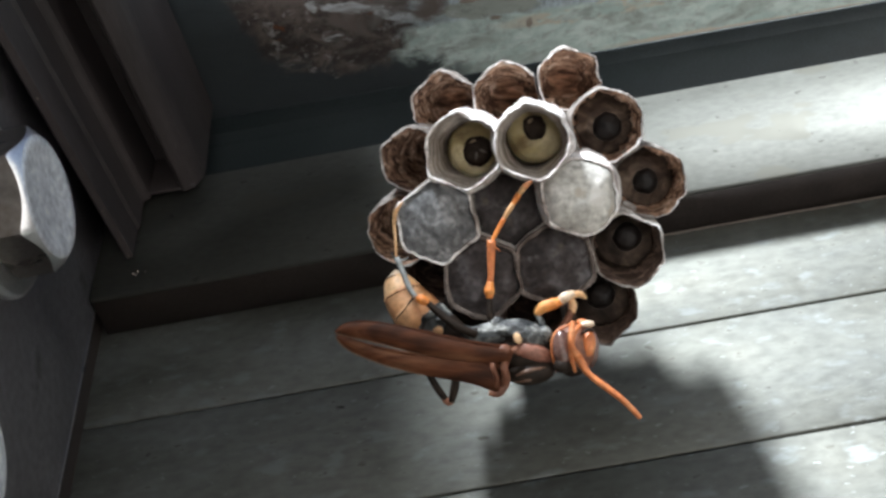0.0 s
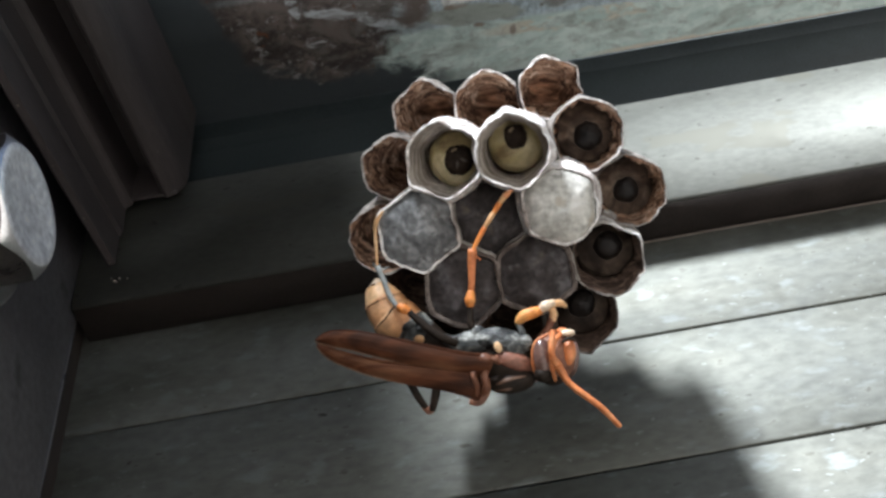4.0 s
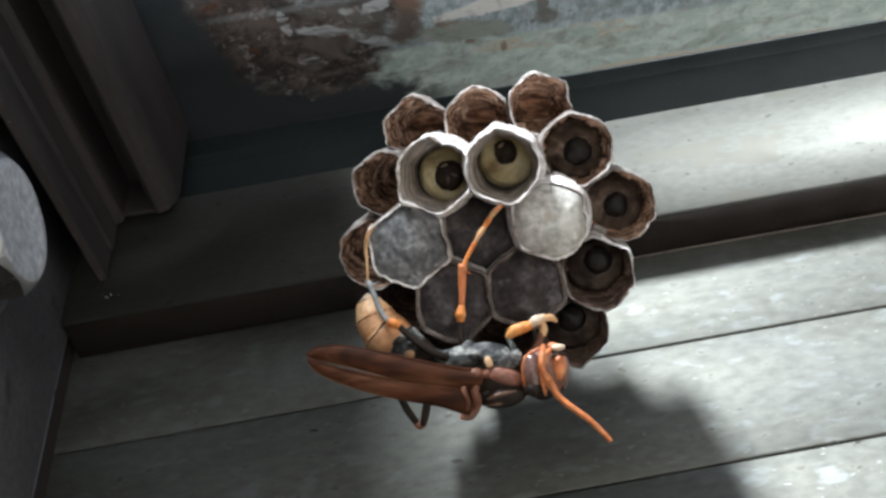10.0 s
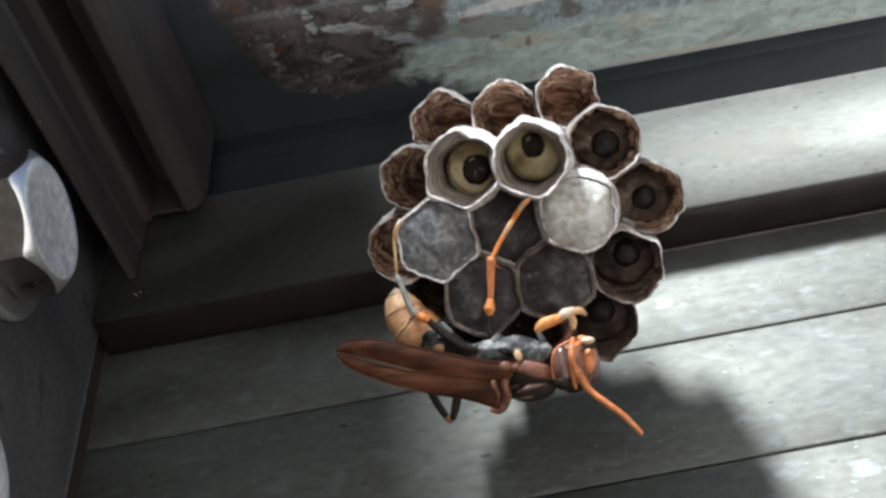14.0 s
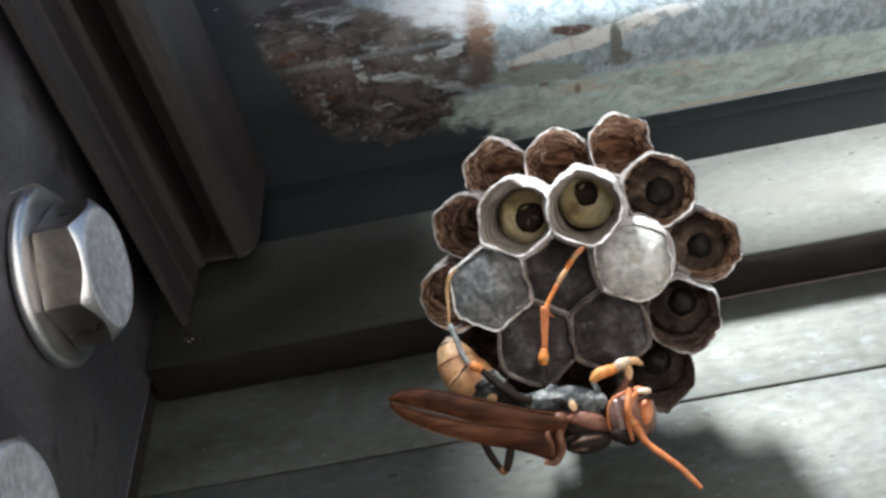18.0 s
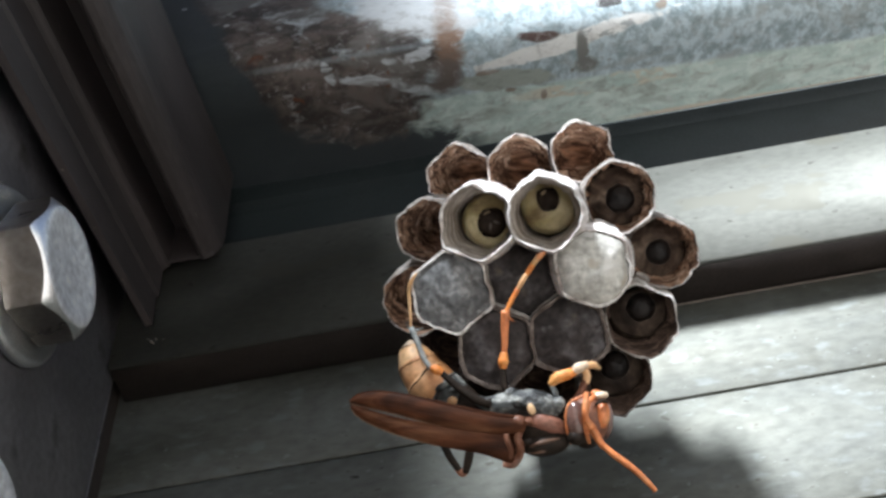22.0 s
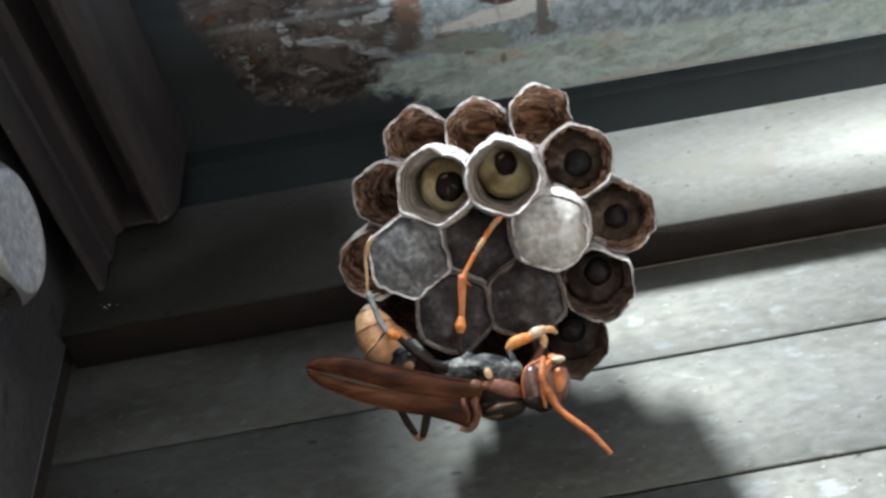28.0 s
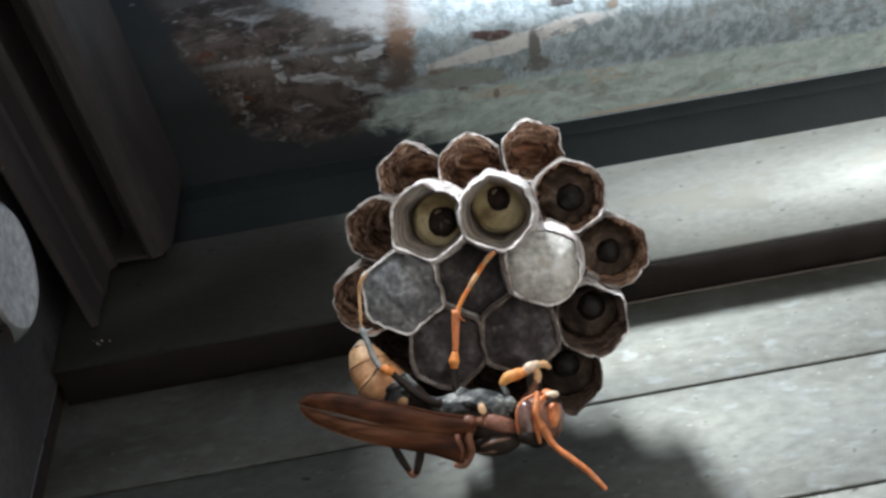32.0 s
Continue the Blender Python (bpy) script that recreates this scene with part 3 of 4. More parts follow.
for n_bit, (dx, dz, rr) in enumerate(((0, 0, 0.2), (0.7, 0.35, 0.15), (0.45, -0.4, 0.11), (-0.6, 0.6, 0.1), (1.9, 0.1, 0.12))):
    part("scrap", ball((dx, -0.15, dz), (rr * 1.3, rr * 0.8, rr), (20 * n_bit, 30, 50 * n_bit), 10, 8, shape=lambda q: q * (1 + 0.7 * noise.noise(q * 2.3))), M_seal, debris)


dust = new("web_debris")
dust.matrix_world = Matrix.Translation((-45.6 * UNIT, 83 * UNIT, EYE + 104.4 * UNIT))
tagged(dust, "tiny pale scraps caught on the channel's lower edge", "debris")
for n_bit, (dy, rr) in enumerate(((-19.2, 0.12), (-9.5, 0.08), (0.0, 0.11), (0.7, 0.07), (5.6, 0.1), (8.2, 0.14), (8.9, 0.1))):
    part("scrap", ball((0.012 * dy * 1.06 * 5, dy * 1.06, -0.15 * math.sin(n_bit)), (rr, rr * 1.4, rr * 0.8), (20 * n_bit, 30, 50 * n_bit), 10, 8, shape=lambda q: q * (1 + 0.7 * noise.noise(q * 2.3 + Vector((n_bit, 0, 0))))), M_seal, dust)

web = new("cobweb")
web.matrix_world = Matrix.Translation((-49.0 * UNIT, 56 * UNIT, EYE + 90 * UNIT))
tagged(web, "old cobweb strands over the bolt's washer", "cobweb")
for pts in ([(0, -2.2, -3.2), (0.5, -1.4, -1.2), (0.6, -0.1, 1.3), (0.5, 1.4, 2.8), (0.2, 3.1, 3.4)], [(0.2, 3.1, 3.4), (0.5, 1.8, 0.9), (0.3, -0.8, -3.4)], [(0.6, -0.1, 1.3), (0.8, 1.0, 0.6), (0.6, 2.6, 1.6)]):
    part("strand", limb([Vector(p) * 1.06 for p in pts], (0.035, 0.022, 0.03), k=16, seg=5, wobble=0.4), M_rim, web)


def hex_bolt(y, z, turn, tilt):
    """A hex bolt with a washer, its axis along x, on the plate."""
    b = new("hex_bolt")
    b.matrix_world = Matrix.Translation((-50.5 * UNIT, y * UNIT, EYE + z * UNIT)) @ pose(0, 0, 0, 0, 90 - tilt, 0)
    tagged(b, "zinc-plated hex bolt with a washer on the dark plate", "bolt", "bolts of the plate")
    bm = bmesh.new()
    lathe(bm, [(4.6, 0), (10.3, 0), (10.75, 0.25), (10.8, 0.9), (10.5, 1.35), (10.0, 1.5), (4.6, 1.55)], 64)
    part("washer", bm, M_zinc_highlight, b, "washer brightened for its highlight")
    bm = bmesh.new()
    r, k = 8.7, 72
    flat_r = r * math.cos(math.pi / 6)
    rows = []
    for zz, kind in ((1.5, "foot"), (1.75, "foot"), (1.8, "hex"), (5.7, "hex"), (6.95, "cham"), (7.05, "face")):
        ring = []
        for j in range(k):
            a = 2 * math.pi * j / k
            d = flat_r / math.cos((a % (math.pi / 3)) - math.pi / 6)
            d = min(d, r * 0.985)
            rad = {"foot": flat_r * 0.97, "hex": d, "cham": flat_r * 0.955, "face": flat_r * 0.935}[kind]
            zc = zz + (0.95 * (r - d) / (r - flat_r) if zz == 5.7 else 0)
            ring.append(bm.verts.new((math.cos(a + turn) * rad * UNIT, math.sin(a + turn) * rad * UNIT, zc * UNIT)))
        rows.append(ring)
    for rad, dz in ((6.1, 0.0), (5.6, -0.12), (4.4, -0.3), (0.3, -0.36)):  # shallow dish in the end face
        rows.append([bm.verts.new((math.cos(2 * math.pi * j / k + turn) * rad * UNIT, math.sin(2 * math.pi * j / k + turn) * rad * UNIT, (7.05 + dz) * UNIT)) for j in range(k)])
    for p, q in zip(rows, rows[1:]):
        for j in range(k):
            f = bm.faces.new((p[j], p[(j + 1) % k], q[(j + 1) % k], q[j]))
            # Edge ring and end face take the brighter zinc as painted sky reflection.
            f.material_index = 0 if q in rows[:4] else 2 if q is rows[4] else 1
            f.smooth = q not in rows[:4]
    bm.faces.new(rows[-1]).material_index = 1
    bm.faces.new(rows[0][::-1])
    part("head", bm, (M_zinc, M_zinc_face, M_zinc_highlight), b, smooth=False)
    return b


def lathe(bm, prof, seg):
    """A ring of that section (radius, height) in mm round z."""
    rings = [[bm.verts.new((r * math.cos(2 * math.pi * j / seg) * UNIT, r * math.sin(2 * math.pi * j / seg) * UNIT, z * UNIT)) for j in range(seg)] for r, z in prof]
    rings.append(rings[0])
    for p, q in zip(rings, rings[1:]):
        for j in range(seg):
            bm.faces.new((p[j], p[(j + 1) % seg], q[(j + 1) % seg], q[j]))


hex_bolt(67.1, 88.2, 0.8, 2.3)
hex_bolt(65.7, 52.0, 0.3, 2.3)

# ---- the nest ----
COMB = Matrix.Translation((0.00778, 0.07066, 2.07773)) @ pose(0, 0, 0, 136.38, 6.46, 6.734)
A_STEP, B_STEP = Vector((7.91, 1.48, 0)), Vector((5.07, -6.18, 0))
# (column, row): what is in it, mouth height, shift of the mouth
CELLS = {
    (0, 0): ("cap", -1.2, 0, 0), (-1, 0): ("cap", 0.0, 0, 0), (1, 0): ("cap", 1.9, -0.3, -0.3), (-1, 1): ("cap", -0.3, 0, 0), (0, 1): ("cap", -0.2, 0, 0),
    (0, -1): ("larva", 1.8, -0.15, -0.15), (1, -1): ("larva", 3.6, -0.6, -0.75), (2, -1): ("larva", -1.0, 0.2, 0.2), (2, 0): ("larva", -2.2, 0.2, 0.2),
    (1, 1): ("larva", -0.6, 0.3, 0.1), (0, 2): ("larva", -2.5, 0.5, 1.4), (0, -2): ("empty", -5.4, 3.2, -0.4), (1, -2): ("empty", -4.4, 2.4, -1.1),
    (2, -2): ("empty", -4.2, 1.6, -0.5), (-1, -1): ("empty", -3.6, 2.5, 1.0), (-2, 0): ("empty", -4.2, 4.1, 0.7), (-2, 1): ("empty", -6.0, 3.2, 1.4),
    (-1, 2): ("empty", -5.0, 0.3, 1.2), (-2, 2): ("empty", -6.0, 2.2, 2.2)}
nest = new("wasp_nest")
nest.matrix_world = COMB
tagged(nest, "small grey paper wasp nest of nineteen open and capped cells", "nest")


def hex_reach(a, roundness):
    """How far a rounded hexagon of radius 1 reaches in the direction a."""
    side = math.cos(math.pi / 6) / math.cos(((a - radians(10.6 + 30)) % (math.pi / 3)) - math.pi / 6)
    return side * (1 - roundness) + 0.95 * roundness


# the cells whose taller mouths a cell leans against
NEAR = {p: [q for q in CELLS if q != p and CELLS[q][1] > CELLS[p][1] and CELLS[q][0] != "cap"
            and max(abs(q[0] - p[0]), abs(q[1] - p[1]), abs(q[0] + q[1] - p[0] - p[1])) == 1] for p in CELLS}


def cell_ring(c, rad, s, rim_seed, wob, zdir, k=84, roundness=0.25):
    pts = []
    for j in range(k):
        a = 2 * math.pi * j / k
        r = rad * hex_reach(a, roundness)
        d = Vector((math.cos(a), math.sin(a), 0))
        q = c + d * r
        nz = noise.noise(Vector((d.x * 1.6 + rim_seed * 7.3, d.y * 1.6, s * 0.6)))
        n2 = noise.noise(Vector((d.x * 5 + rim_seed * 3.1, d.y * 5, s * 2.0)))
        n3 = noise.noise(Vector((d.x * 13 + rim_seed * 5.7, d.y * 13, s * 4.0))) + 0.8 * noise.noise(Vector((d.x * 31 + rim_seed * 2.9, d.y * 31, s * 8.0)))
        q += d * (0.36 * nz + 0.12 * n2 + 0.07 * n3) + zdir * (wob * (nz + 0.45 * n2 + 0.25 * n3))
        pts.append(q)
    return pts


def key_dark(ij):
    return ij in ((0, 0), (-1, 1), (0, 1))


# Cells whose rims get the shaded paper.
def shaded_rim(ij):
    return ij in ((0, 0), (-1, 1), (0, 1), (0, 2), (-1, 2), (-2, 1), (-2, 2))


def paper_cell(ij, seed):
    what, h, sx, sy = CELLS[ij]
    i, j = ij
    ring = max(abs(i), abs(j), abs(i + j))
    mouth = A_STEP * i + B_STEP * j + Vector((sx, sy, h))
    flat = A_STEP * i + B_STEP * j
    base = flat * 0.8 + Vector((3.4, 5.4, -26.0 if ring < 2 else -22.0))
    if j == -2:  # young shallow cells at the upper edge
        base = mouth.lerp(base, 0.62)
    elif ij in ((-1, -1), (-2, 0)):
        base = mouth.lerp(base, 0.8)
    R = 4.62 if ij == (1, 0) else 4.38 if h > 1.4 else 4.1 if ij == (-1, -1) else 4.84 if ring < 2 else 3.95 if ij == (2, -2) else 4.2 if j == -2 else 4.36
    wob = 0.6 if ring == 2 else 0.4 if h > 1.4 else 0.2
    soft = 0.5 if h > 1.4 else 0.25 if ring < 2 else 0.45
    bm = bmesh.new()
    rings = []
    # outside from the base up to the rim, then down inside
    prof = [(1.0, 0.7, 0), (0.75, 0.8, 0), (0.45, 0.92, 0), (0.2, 1.03, 0), (0.06, 1.02, 0), (0.015, 1.0, 1), (0.0, 0.985, 1), (0.0, 0.955, 1),
            (0.015, 0.935, 1), (0.06, 0.92, 0), (0.2, 0.87, 0), (0.4, 0.79, 0), (0.7, 0.68, 0), (0.92, 0.56, 0), (0.95, 0.2, 0)]
    if ring == 2:
        prof[5:10] = [(0.015, 0.995, 1), (0.0, 0.985, 1), (0.0, 0.97, 1), (0.015, 0.955, 1), (0.06, 0.94, 0)]
    if ring == 2:
        prof[10:] = [(0.12, 0.915, 0), (0.2, 0.89, 0), (0.29, 0.86, 0), (0.38, 0.83, 0), (0.47, 0.8, 0), (0.56, 0.76, 0), (0.65, 0.72, 0),
                     (0.75, 0.67, 0), (0.84, 0.6, 0), (0.92, 0.5, 0), (0.95, 0.2, 0)]
    if j == -2:
        prof[5:10] = [(0.03, 1.0, 1), (0.0, 0.99, 1), (0.0, 0.972, 1), (0.02, 0.955, 1), (0.06, 0.935, 0)]
    if h > 1.4:
        prof[5:10] = [(0.02, 1.005, 1), (0.0, 0.99, 1), (0.0, 0.97, 1), (0.015, 0.95, 1), (0.06, 0.915, 0)]
        prof[10:13] = [(0.2, 0.775, 0), (0.4, 0.72, 0), (0.7, 0.62, 0)]
        prof[2:5] = [(0.45, 1.0, 0), (0.18, 1.15, 0), (0.07, 1.075, 0)]
    if ij == (1, 0):
        prof[7:10] = [(0.0, 0.955, 1), (0.01, 0.905, 1), (0.06, 0.88, 0)]
    if key_dark(ij):  # broad walls between the dark caps
        prof[5:10] = [(0.015, 1.0, 1), (0.0, 0.985, 1), (0.0, 0.93, 1), (0.01, 0.885, 1), (0.06, 0.87, 0)]
    for r, (s, q, rim) in enumerate(prof):
        c = mouth.lerp(base, s)
        ringp = cell_ring(c, R * q, s * 6, seed + (0.04 if 7 <= r else 0.0), wob * (1 - s) ** 2, Vector((0, 0, 1)), roundness=min(1, soft + 0.5 * s))
        if ring == 2 and r > 9 and s < 0.93:  # shaggy layers of fibre inside
            for m, p in enumerate(ringp):
                p += (c - p).normalized() * 0.85 * max(0, noise.noise(Vector((p.x * 0.5, p.y * 1.1, p.z * 1.5 + seed * 9))) + 0.5 * noise.noise(p * 2.2))
        for other in NEAR[ij]:
            wh, oh, ox, oy = CELLS[other]
            oc = A_STEP * other[0] + B_STEP * other[1] + Vector((ox, oy, oh))
            for p in ringp:
                if p.z < oh - 0.1:
                    at = oc + Vector((3.4, 5.4, 0)) * ((oh - p.z) / 28)
                    d = Vector((p.x - at.x, p.y - at.y, 0))
                    keep = 4.5 * hex_reach(math.atan2(d.y, d.x), 0.25)
                    if d.length < keep:
                        p += d.normalized() * (keep - d.length)
        rings.append([bm.verts.new(p / 1000) for p in ringp])
    k = len(rings[0])
    for p, q in zip(rings, rings[1:]):
        for m in range(k):
            bm.faces.new((p[m], p[(m + 1) % k], q[(m + 1) % k], q[m]))
    bm.faces.new(rings[0])
    bm.faces.new(rings[-1])
    for f in bm.faces:
        f.material_index = 2 if len(f.verts) > 4 else 0
    bm.faces.ensure_lookup_table()
    for r in range(len(prof) - 1):
        for m in range(k):
            bm.faces[r * k + m].material_index = 0 if r < 5 else 1 if r < 8 else 2
    # Top-row rims use the bright paper, lower cells shaded copies: light painted in.
    cell = part("cell", bm, (M_paper, M_rim_shaded if shaded_rim(ij) else M_paper if ring == 2 and j > -2 else M_rim, (M_fibre_shaded if j > 0 else M_fibre) if ring == 2 else M_inner), nest)
    # Tall cells' outer walls take the bright rim paper as painted sunlight.
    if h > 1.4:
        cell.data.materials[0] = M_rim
    if what == "cap":
        bm = bmesh.new()
        rows = []
        for s in range(13):
            f = s / 12
            lean = Vector((-0.45, -0.45, 0)) * (1 - f) if h > 1 else Vector()
            flatc = mouth + lean + Vector((0, 0, -0.03 + 1.2 * (1 - f ** 4) if h > 1 else -0.4 + 1.0 * (1 - f ** 2.4)))
            rim_pts = cell_ring(flatc, R * (0.9 if key_dark(ij) else 0.915 if h > 1 else 0.955), 0, seed, wob, Vector((0, 0, 1)), roundness=soft)
            mean = R * 0.85
            ringp = []
            for p in rim_pts:
                d = p - flatc
                lift, d.z = d.z * f ** 6, 0.0
                ringp.append(flatc + d.normalized() * max(f, 0.02) * (d.length * f ** 1.5 + mean * (1 - f ** 1.5)) + Vector((0, 0, lift)))
            for p in ringp:
                p.z += (1 - f ** 4) * (0.1 * noise.noise(Vector((p.x * 0.45, p.y * 0.45, seed))) + 0.06 * noise.noise(Vector((p.x * 1.3, p.y * 1.3, seed + 5))))
            rows.append([bm.verts.new(p / 1000) for p in ringp])
        for p, q in zip(rows, rows[1:]):
            for m in range(k):
                bm.faces.new((p[m], p[(m + 1) % k], q[(m + 1) % k], q[m]))
        bm.faces.new(rows[0])
        if key_dark(ij):
            part("cap", bm, M_silk_old, cell, "dark fibrous silk cap painted greyer for its shade")
        elif h < 1:
            part("cap", bm, M_silk_shaded, cell, "fibrous silk cap painted greyer for its shade")
        else:
            part("cap", bm, M_silk, cell, "pale fibrous silk cap")
    return mouth, base, what


LARVAE = []
for n_cell, key in enumerate(CELLS):
    got = paper_cell(key, n_cell + 1)
    if got[2] == "larva":
        LARVAE.append((key, got[0], got[1]))

# depth of the larva in its cell, how far its head lies off the cell's axis, the head's size
LIE = {(0, -1): (4.6, 1.05, -0.25, 0.98), (1, -1): (4.8, 0.05, 1.2, 0.82), (2, -1): (4.5, 0.35, -0.45, 0.95), (2, 0): (4.6, 0.0, -0.7, 0.85), (1, 1): (4.5, 0.3, 0.45, 0.95), (0, 2): (3.4, 0.05, 0.5, 0.95)}
for key, mouth, base in LARVAE:
    deep, dx, dy, r = LIE[key]
    c = mouth.lerp(base, deep / 24)
    old = key in ((0, -1), (1, -1))
    larva = new("wasp_larva")
    larva.matrix_world = COMB
    tagged(larva, "cream wasp larva with a dark head inside its cell" if old else "small wasp larva deep inside its cell, browned for the shade", "larva", "larvae in the cells")
    wide = 3.2 if old else 3.75
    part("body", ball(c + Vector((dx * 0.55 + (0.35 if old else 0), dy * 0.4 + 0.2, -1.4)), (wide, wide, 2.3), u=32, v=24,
                      shape=lambda q: q * (1 + 0.035 * math.sin(q.z * 16) + 0.06 * noise.noise(q * 1.7 + Vector((dx, dy, 4))))), M_larva if old else M_larva_deep_shaded if key in ((1, 1), (0, 2)) else M_larva_shaded, larva)
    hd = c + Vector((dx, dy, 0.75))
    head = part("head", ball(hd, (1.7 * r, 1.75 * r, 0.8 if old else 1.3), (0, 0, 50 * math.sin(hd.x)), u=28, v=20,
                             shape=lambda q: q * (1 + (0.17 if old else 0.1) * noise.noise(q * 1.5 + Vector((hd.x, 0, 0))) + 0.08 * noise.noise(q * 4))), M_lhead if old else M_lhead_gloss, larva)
    turn = 40 * math.sin(3 * hd.y)
    for sx in (-1, 1):
        off = Euler((0, 0, radians(turn))).to_matrix() @ Vector((0.42 * sx, -0.35, 0.66))
        part("jaw", ball(hd + off * r, (0.17, 0.5, 0.14), (0, 0, turn + 35 * sx), 12, 8), M_lmouth if old else M_brow, head)
    if old:
        part("forehead", ball(hd + Vector((-0.5 * r, 0.85 * r, 0.35)), (0.75 * r, 0.4 * r, 0.3), (0, 0, turn), 14, 10), M_brow, head, "tan patch above the dark head")

pedicel = part("pedicel", limb([(3.4, 5.4, -23), (3.0, 6, -32), (2.50, 4.65, -44.99)], (2.6, 1.0, 1.6), k=10), M_paper, nest)

# ---- the wasp ----
wasp = new("paper_wasp")
wasp.matrix_world = COMB
tagged(wasp, "brown and orange paper wasp resting on its nest", "wasp")


def lobe(name, c, r, mat, parent, turn=(0, 0, 0), label=""):
    return part(name, ball(c, r, turn), mat, parent, label)


def wing(name, upper, lower, z_bulge, parent):
    """A folded wing: a thin arched blade between two edges (mm), pleated along its length."""
    k, w = 26, 7
    a, b = spline(upper, k), spline(lower, k)
    bm = bmesh.new()
    sheets = []
    for lift in (0.0, -0.07):
        rows = []
        for s in range(k):
            row = []
            for t in range(w):
                f = t / (w - 1)
                p = a[s].lerp(b[s], f)
                p.z += lift + z_bulge * math.sin(math.pi * f) + 0.07 * noise.noise(Vector((p.x * 0.25, p.y * 1.2, 3.0)))
                row.append(bm.verts.new(p / 1000))
            rows.append(row)
        sheets.append(rows)
    for rows in sheets:
        for p, q in zip(rows, rows[1:]):
            for t in range(w - 1):
                bm.faces.new((p[t], p[t + 1], q[t + 1], q[t]))
    rim = [[*[r[0] for r in rows], *rows[-1][1:], *[r[-1] for r in rows[-2::-1]], *rows[0][-2:0:-1]] for rows in sheets]
    for t in range(len(rim[0])):
        u = (t + 1) % len(rim[0])
        bm.faces.new((rim[0][t], rim[0][u], rim[1][u], rim[1][t]))
    blade = part(name, bm, M_wing, parent)
    edge = [p + Vector((0, 0, 0.02)) for p in b[9::4]] + [b[-1]]
    part("wing_edge", limb(edge, (0.05, 0.07, 0.1, 0.06), k=18, seg=6), M_wing_edge, blade, "pale tan edge of the wing tip")
    lead = [p + Vector((0, 0, 0.03)) for p in a[::5]] + [a[-1]]
    part("vein", limb(lead, (0.13, 0.1, 0.07, 0.04), k=18, seg=8), M_wing, blade)
    for f in (0.35, 0.6):
        mid = [a[s].lerp(b[s], f) + Vector((0, 0, 0.06 + z_bulge * math.sin(math.pi * f))) for s in (0, 5, 10, 15, 20)]
        part("vein", limb(mid, (0.04, 0.04, 0.03), k=14, seg=6), M_wing, blade)
    return blade


# head
head = lobe("head", (6.57, -15.01, 3.50), (2.35, 2.75, 2.3), M_rust, wasp, (0, 0, -8))
lobe("eye", (5.32, -14.87, 4.90), (1.05, 2.15, 1.2), M_eye, head, (0, -20, 8), "large glossy mauve-brown eye")
lobe("eye", (8.62, -15.11, 2.60), (0.7, 2.0, 1.2), M_eye, head, (0, 20, -4), "large glossy mauve-brown eye")
part("eye_rim", limb([(4.71, -17.26, 4.60), (4.21, -15.17, 4.80), (4.48, -13.21, 5.00), (6.13, -12.15, 5.00)], (0.1, 0.16, 0.18, 0.14)), M_orange, head, "orange band round the eye")
part("eye_rim", limb([(6.52, -17.13, 5.60), (6.11, -15.33, 6.00), (6.29, -13.12, 6.00), (7.10, -12.31, 5.20)], (0.16, 0.26, 0.3, 0.24)), M_orange, head, "orange band round the eye")
lobe("face", (7.88, -14.30, 4.70), (0.85, 1.5, 1.15), M_orange, head, (0, 15, -6), "bright orange face plate")
part("face_seam", limb([(7.15, -13.15, 5.70), (7.79, -12.74, 5.70), (8.51, -12.90, 5.20)], (0.13, 0.2, 0.13), k=8, seg=8), M_black, head)
lobe("mandible", (7.85, -12.22, 4.90), (0.8, 0.4, 0.5), M_white, head, (0, 0, 6), "pale mandible")
lobe("mandible", (7.42, -12.09, 4.20), (0.6, 0.4, 0.5), M_orange, head)
lobe("lower_jaw", (6.53, -17.01, 4.20), (1.2, 0.8, 1.2), M_black, head, (0, 0, 10))
lobe("cheek", (5.29, -16.49, 5.10), (1.0, 0.85, 0.95), M_black, head, (0, -20, 14), "dark cheek below the eye")
for sgn, pts in ((0, [(6.81, -15.45, 6.00), (6.13, -14.68, 6.70), (5.93, -13.39, 6.90), (6.17, -11.81, 6.40)]), (1, [(6.69, -15.62, 6.00), (7.10, -16.10, 6.40), (7.77, -17.23, 6.60), (9.47, -18.48, 6.80), (11.38, -19.98, 6.80), (13.04, -21.69, 6.60)])):
    ant = lobe("antenna", pts[0], (0.42, 0.42, 0.42), M_orange, wasp, label="orange segmented antenna")
    path = spline(pts, 31)
    part("scape", limb(path[0:13:3], (0.4, 0.42, 0.36), k=12), M_orange, ant)
    part("flagellum", limb(path[11::4] + [path[-1]], (0.32, 0.36, 0.34, 0.3, 0.26), k=30, wobble=0.06), M_orange, ant)

# thorax
lobe("neck", (4.16, -15.59, 2.60), (0.9, 1.2, 1.0), M_black, wasp)
part("pronotum", limb([(4.45, -16.12, 3.20), (2.97, -15.41, 4.20), (1.47, -14.97, 4.50), (0.42, -14.93, 4.30)], (0.6, 0.95, 0.85, 0.5), flat=0.7), M_collar, wasp, "red-brown collar")
lobe("thorax", (1.52, -15.49, 1.80), (3.7, 2.9, 2.9), M_black, wasp, (0, 0, -12))
side = lobe("thorax_side", (1.40, -13.37, 3.20), (2.7, 1.5, 1.7), M_grey, wasp, (0, 0, -16), "grey-haired side of the thorax")
lobe("spot", (0.62, -13.70, 4.75), (0.42, 0.62, 0.25), M_amber, side, (0, 0, 20), "amber spot")
lobe("thorax_side", (-0.33, -12.96, 3.00), (1.5, 1.1, 1.3), M_grey, wasp, (0, 0, 10))
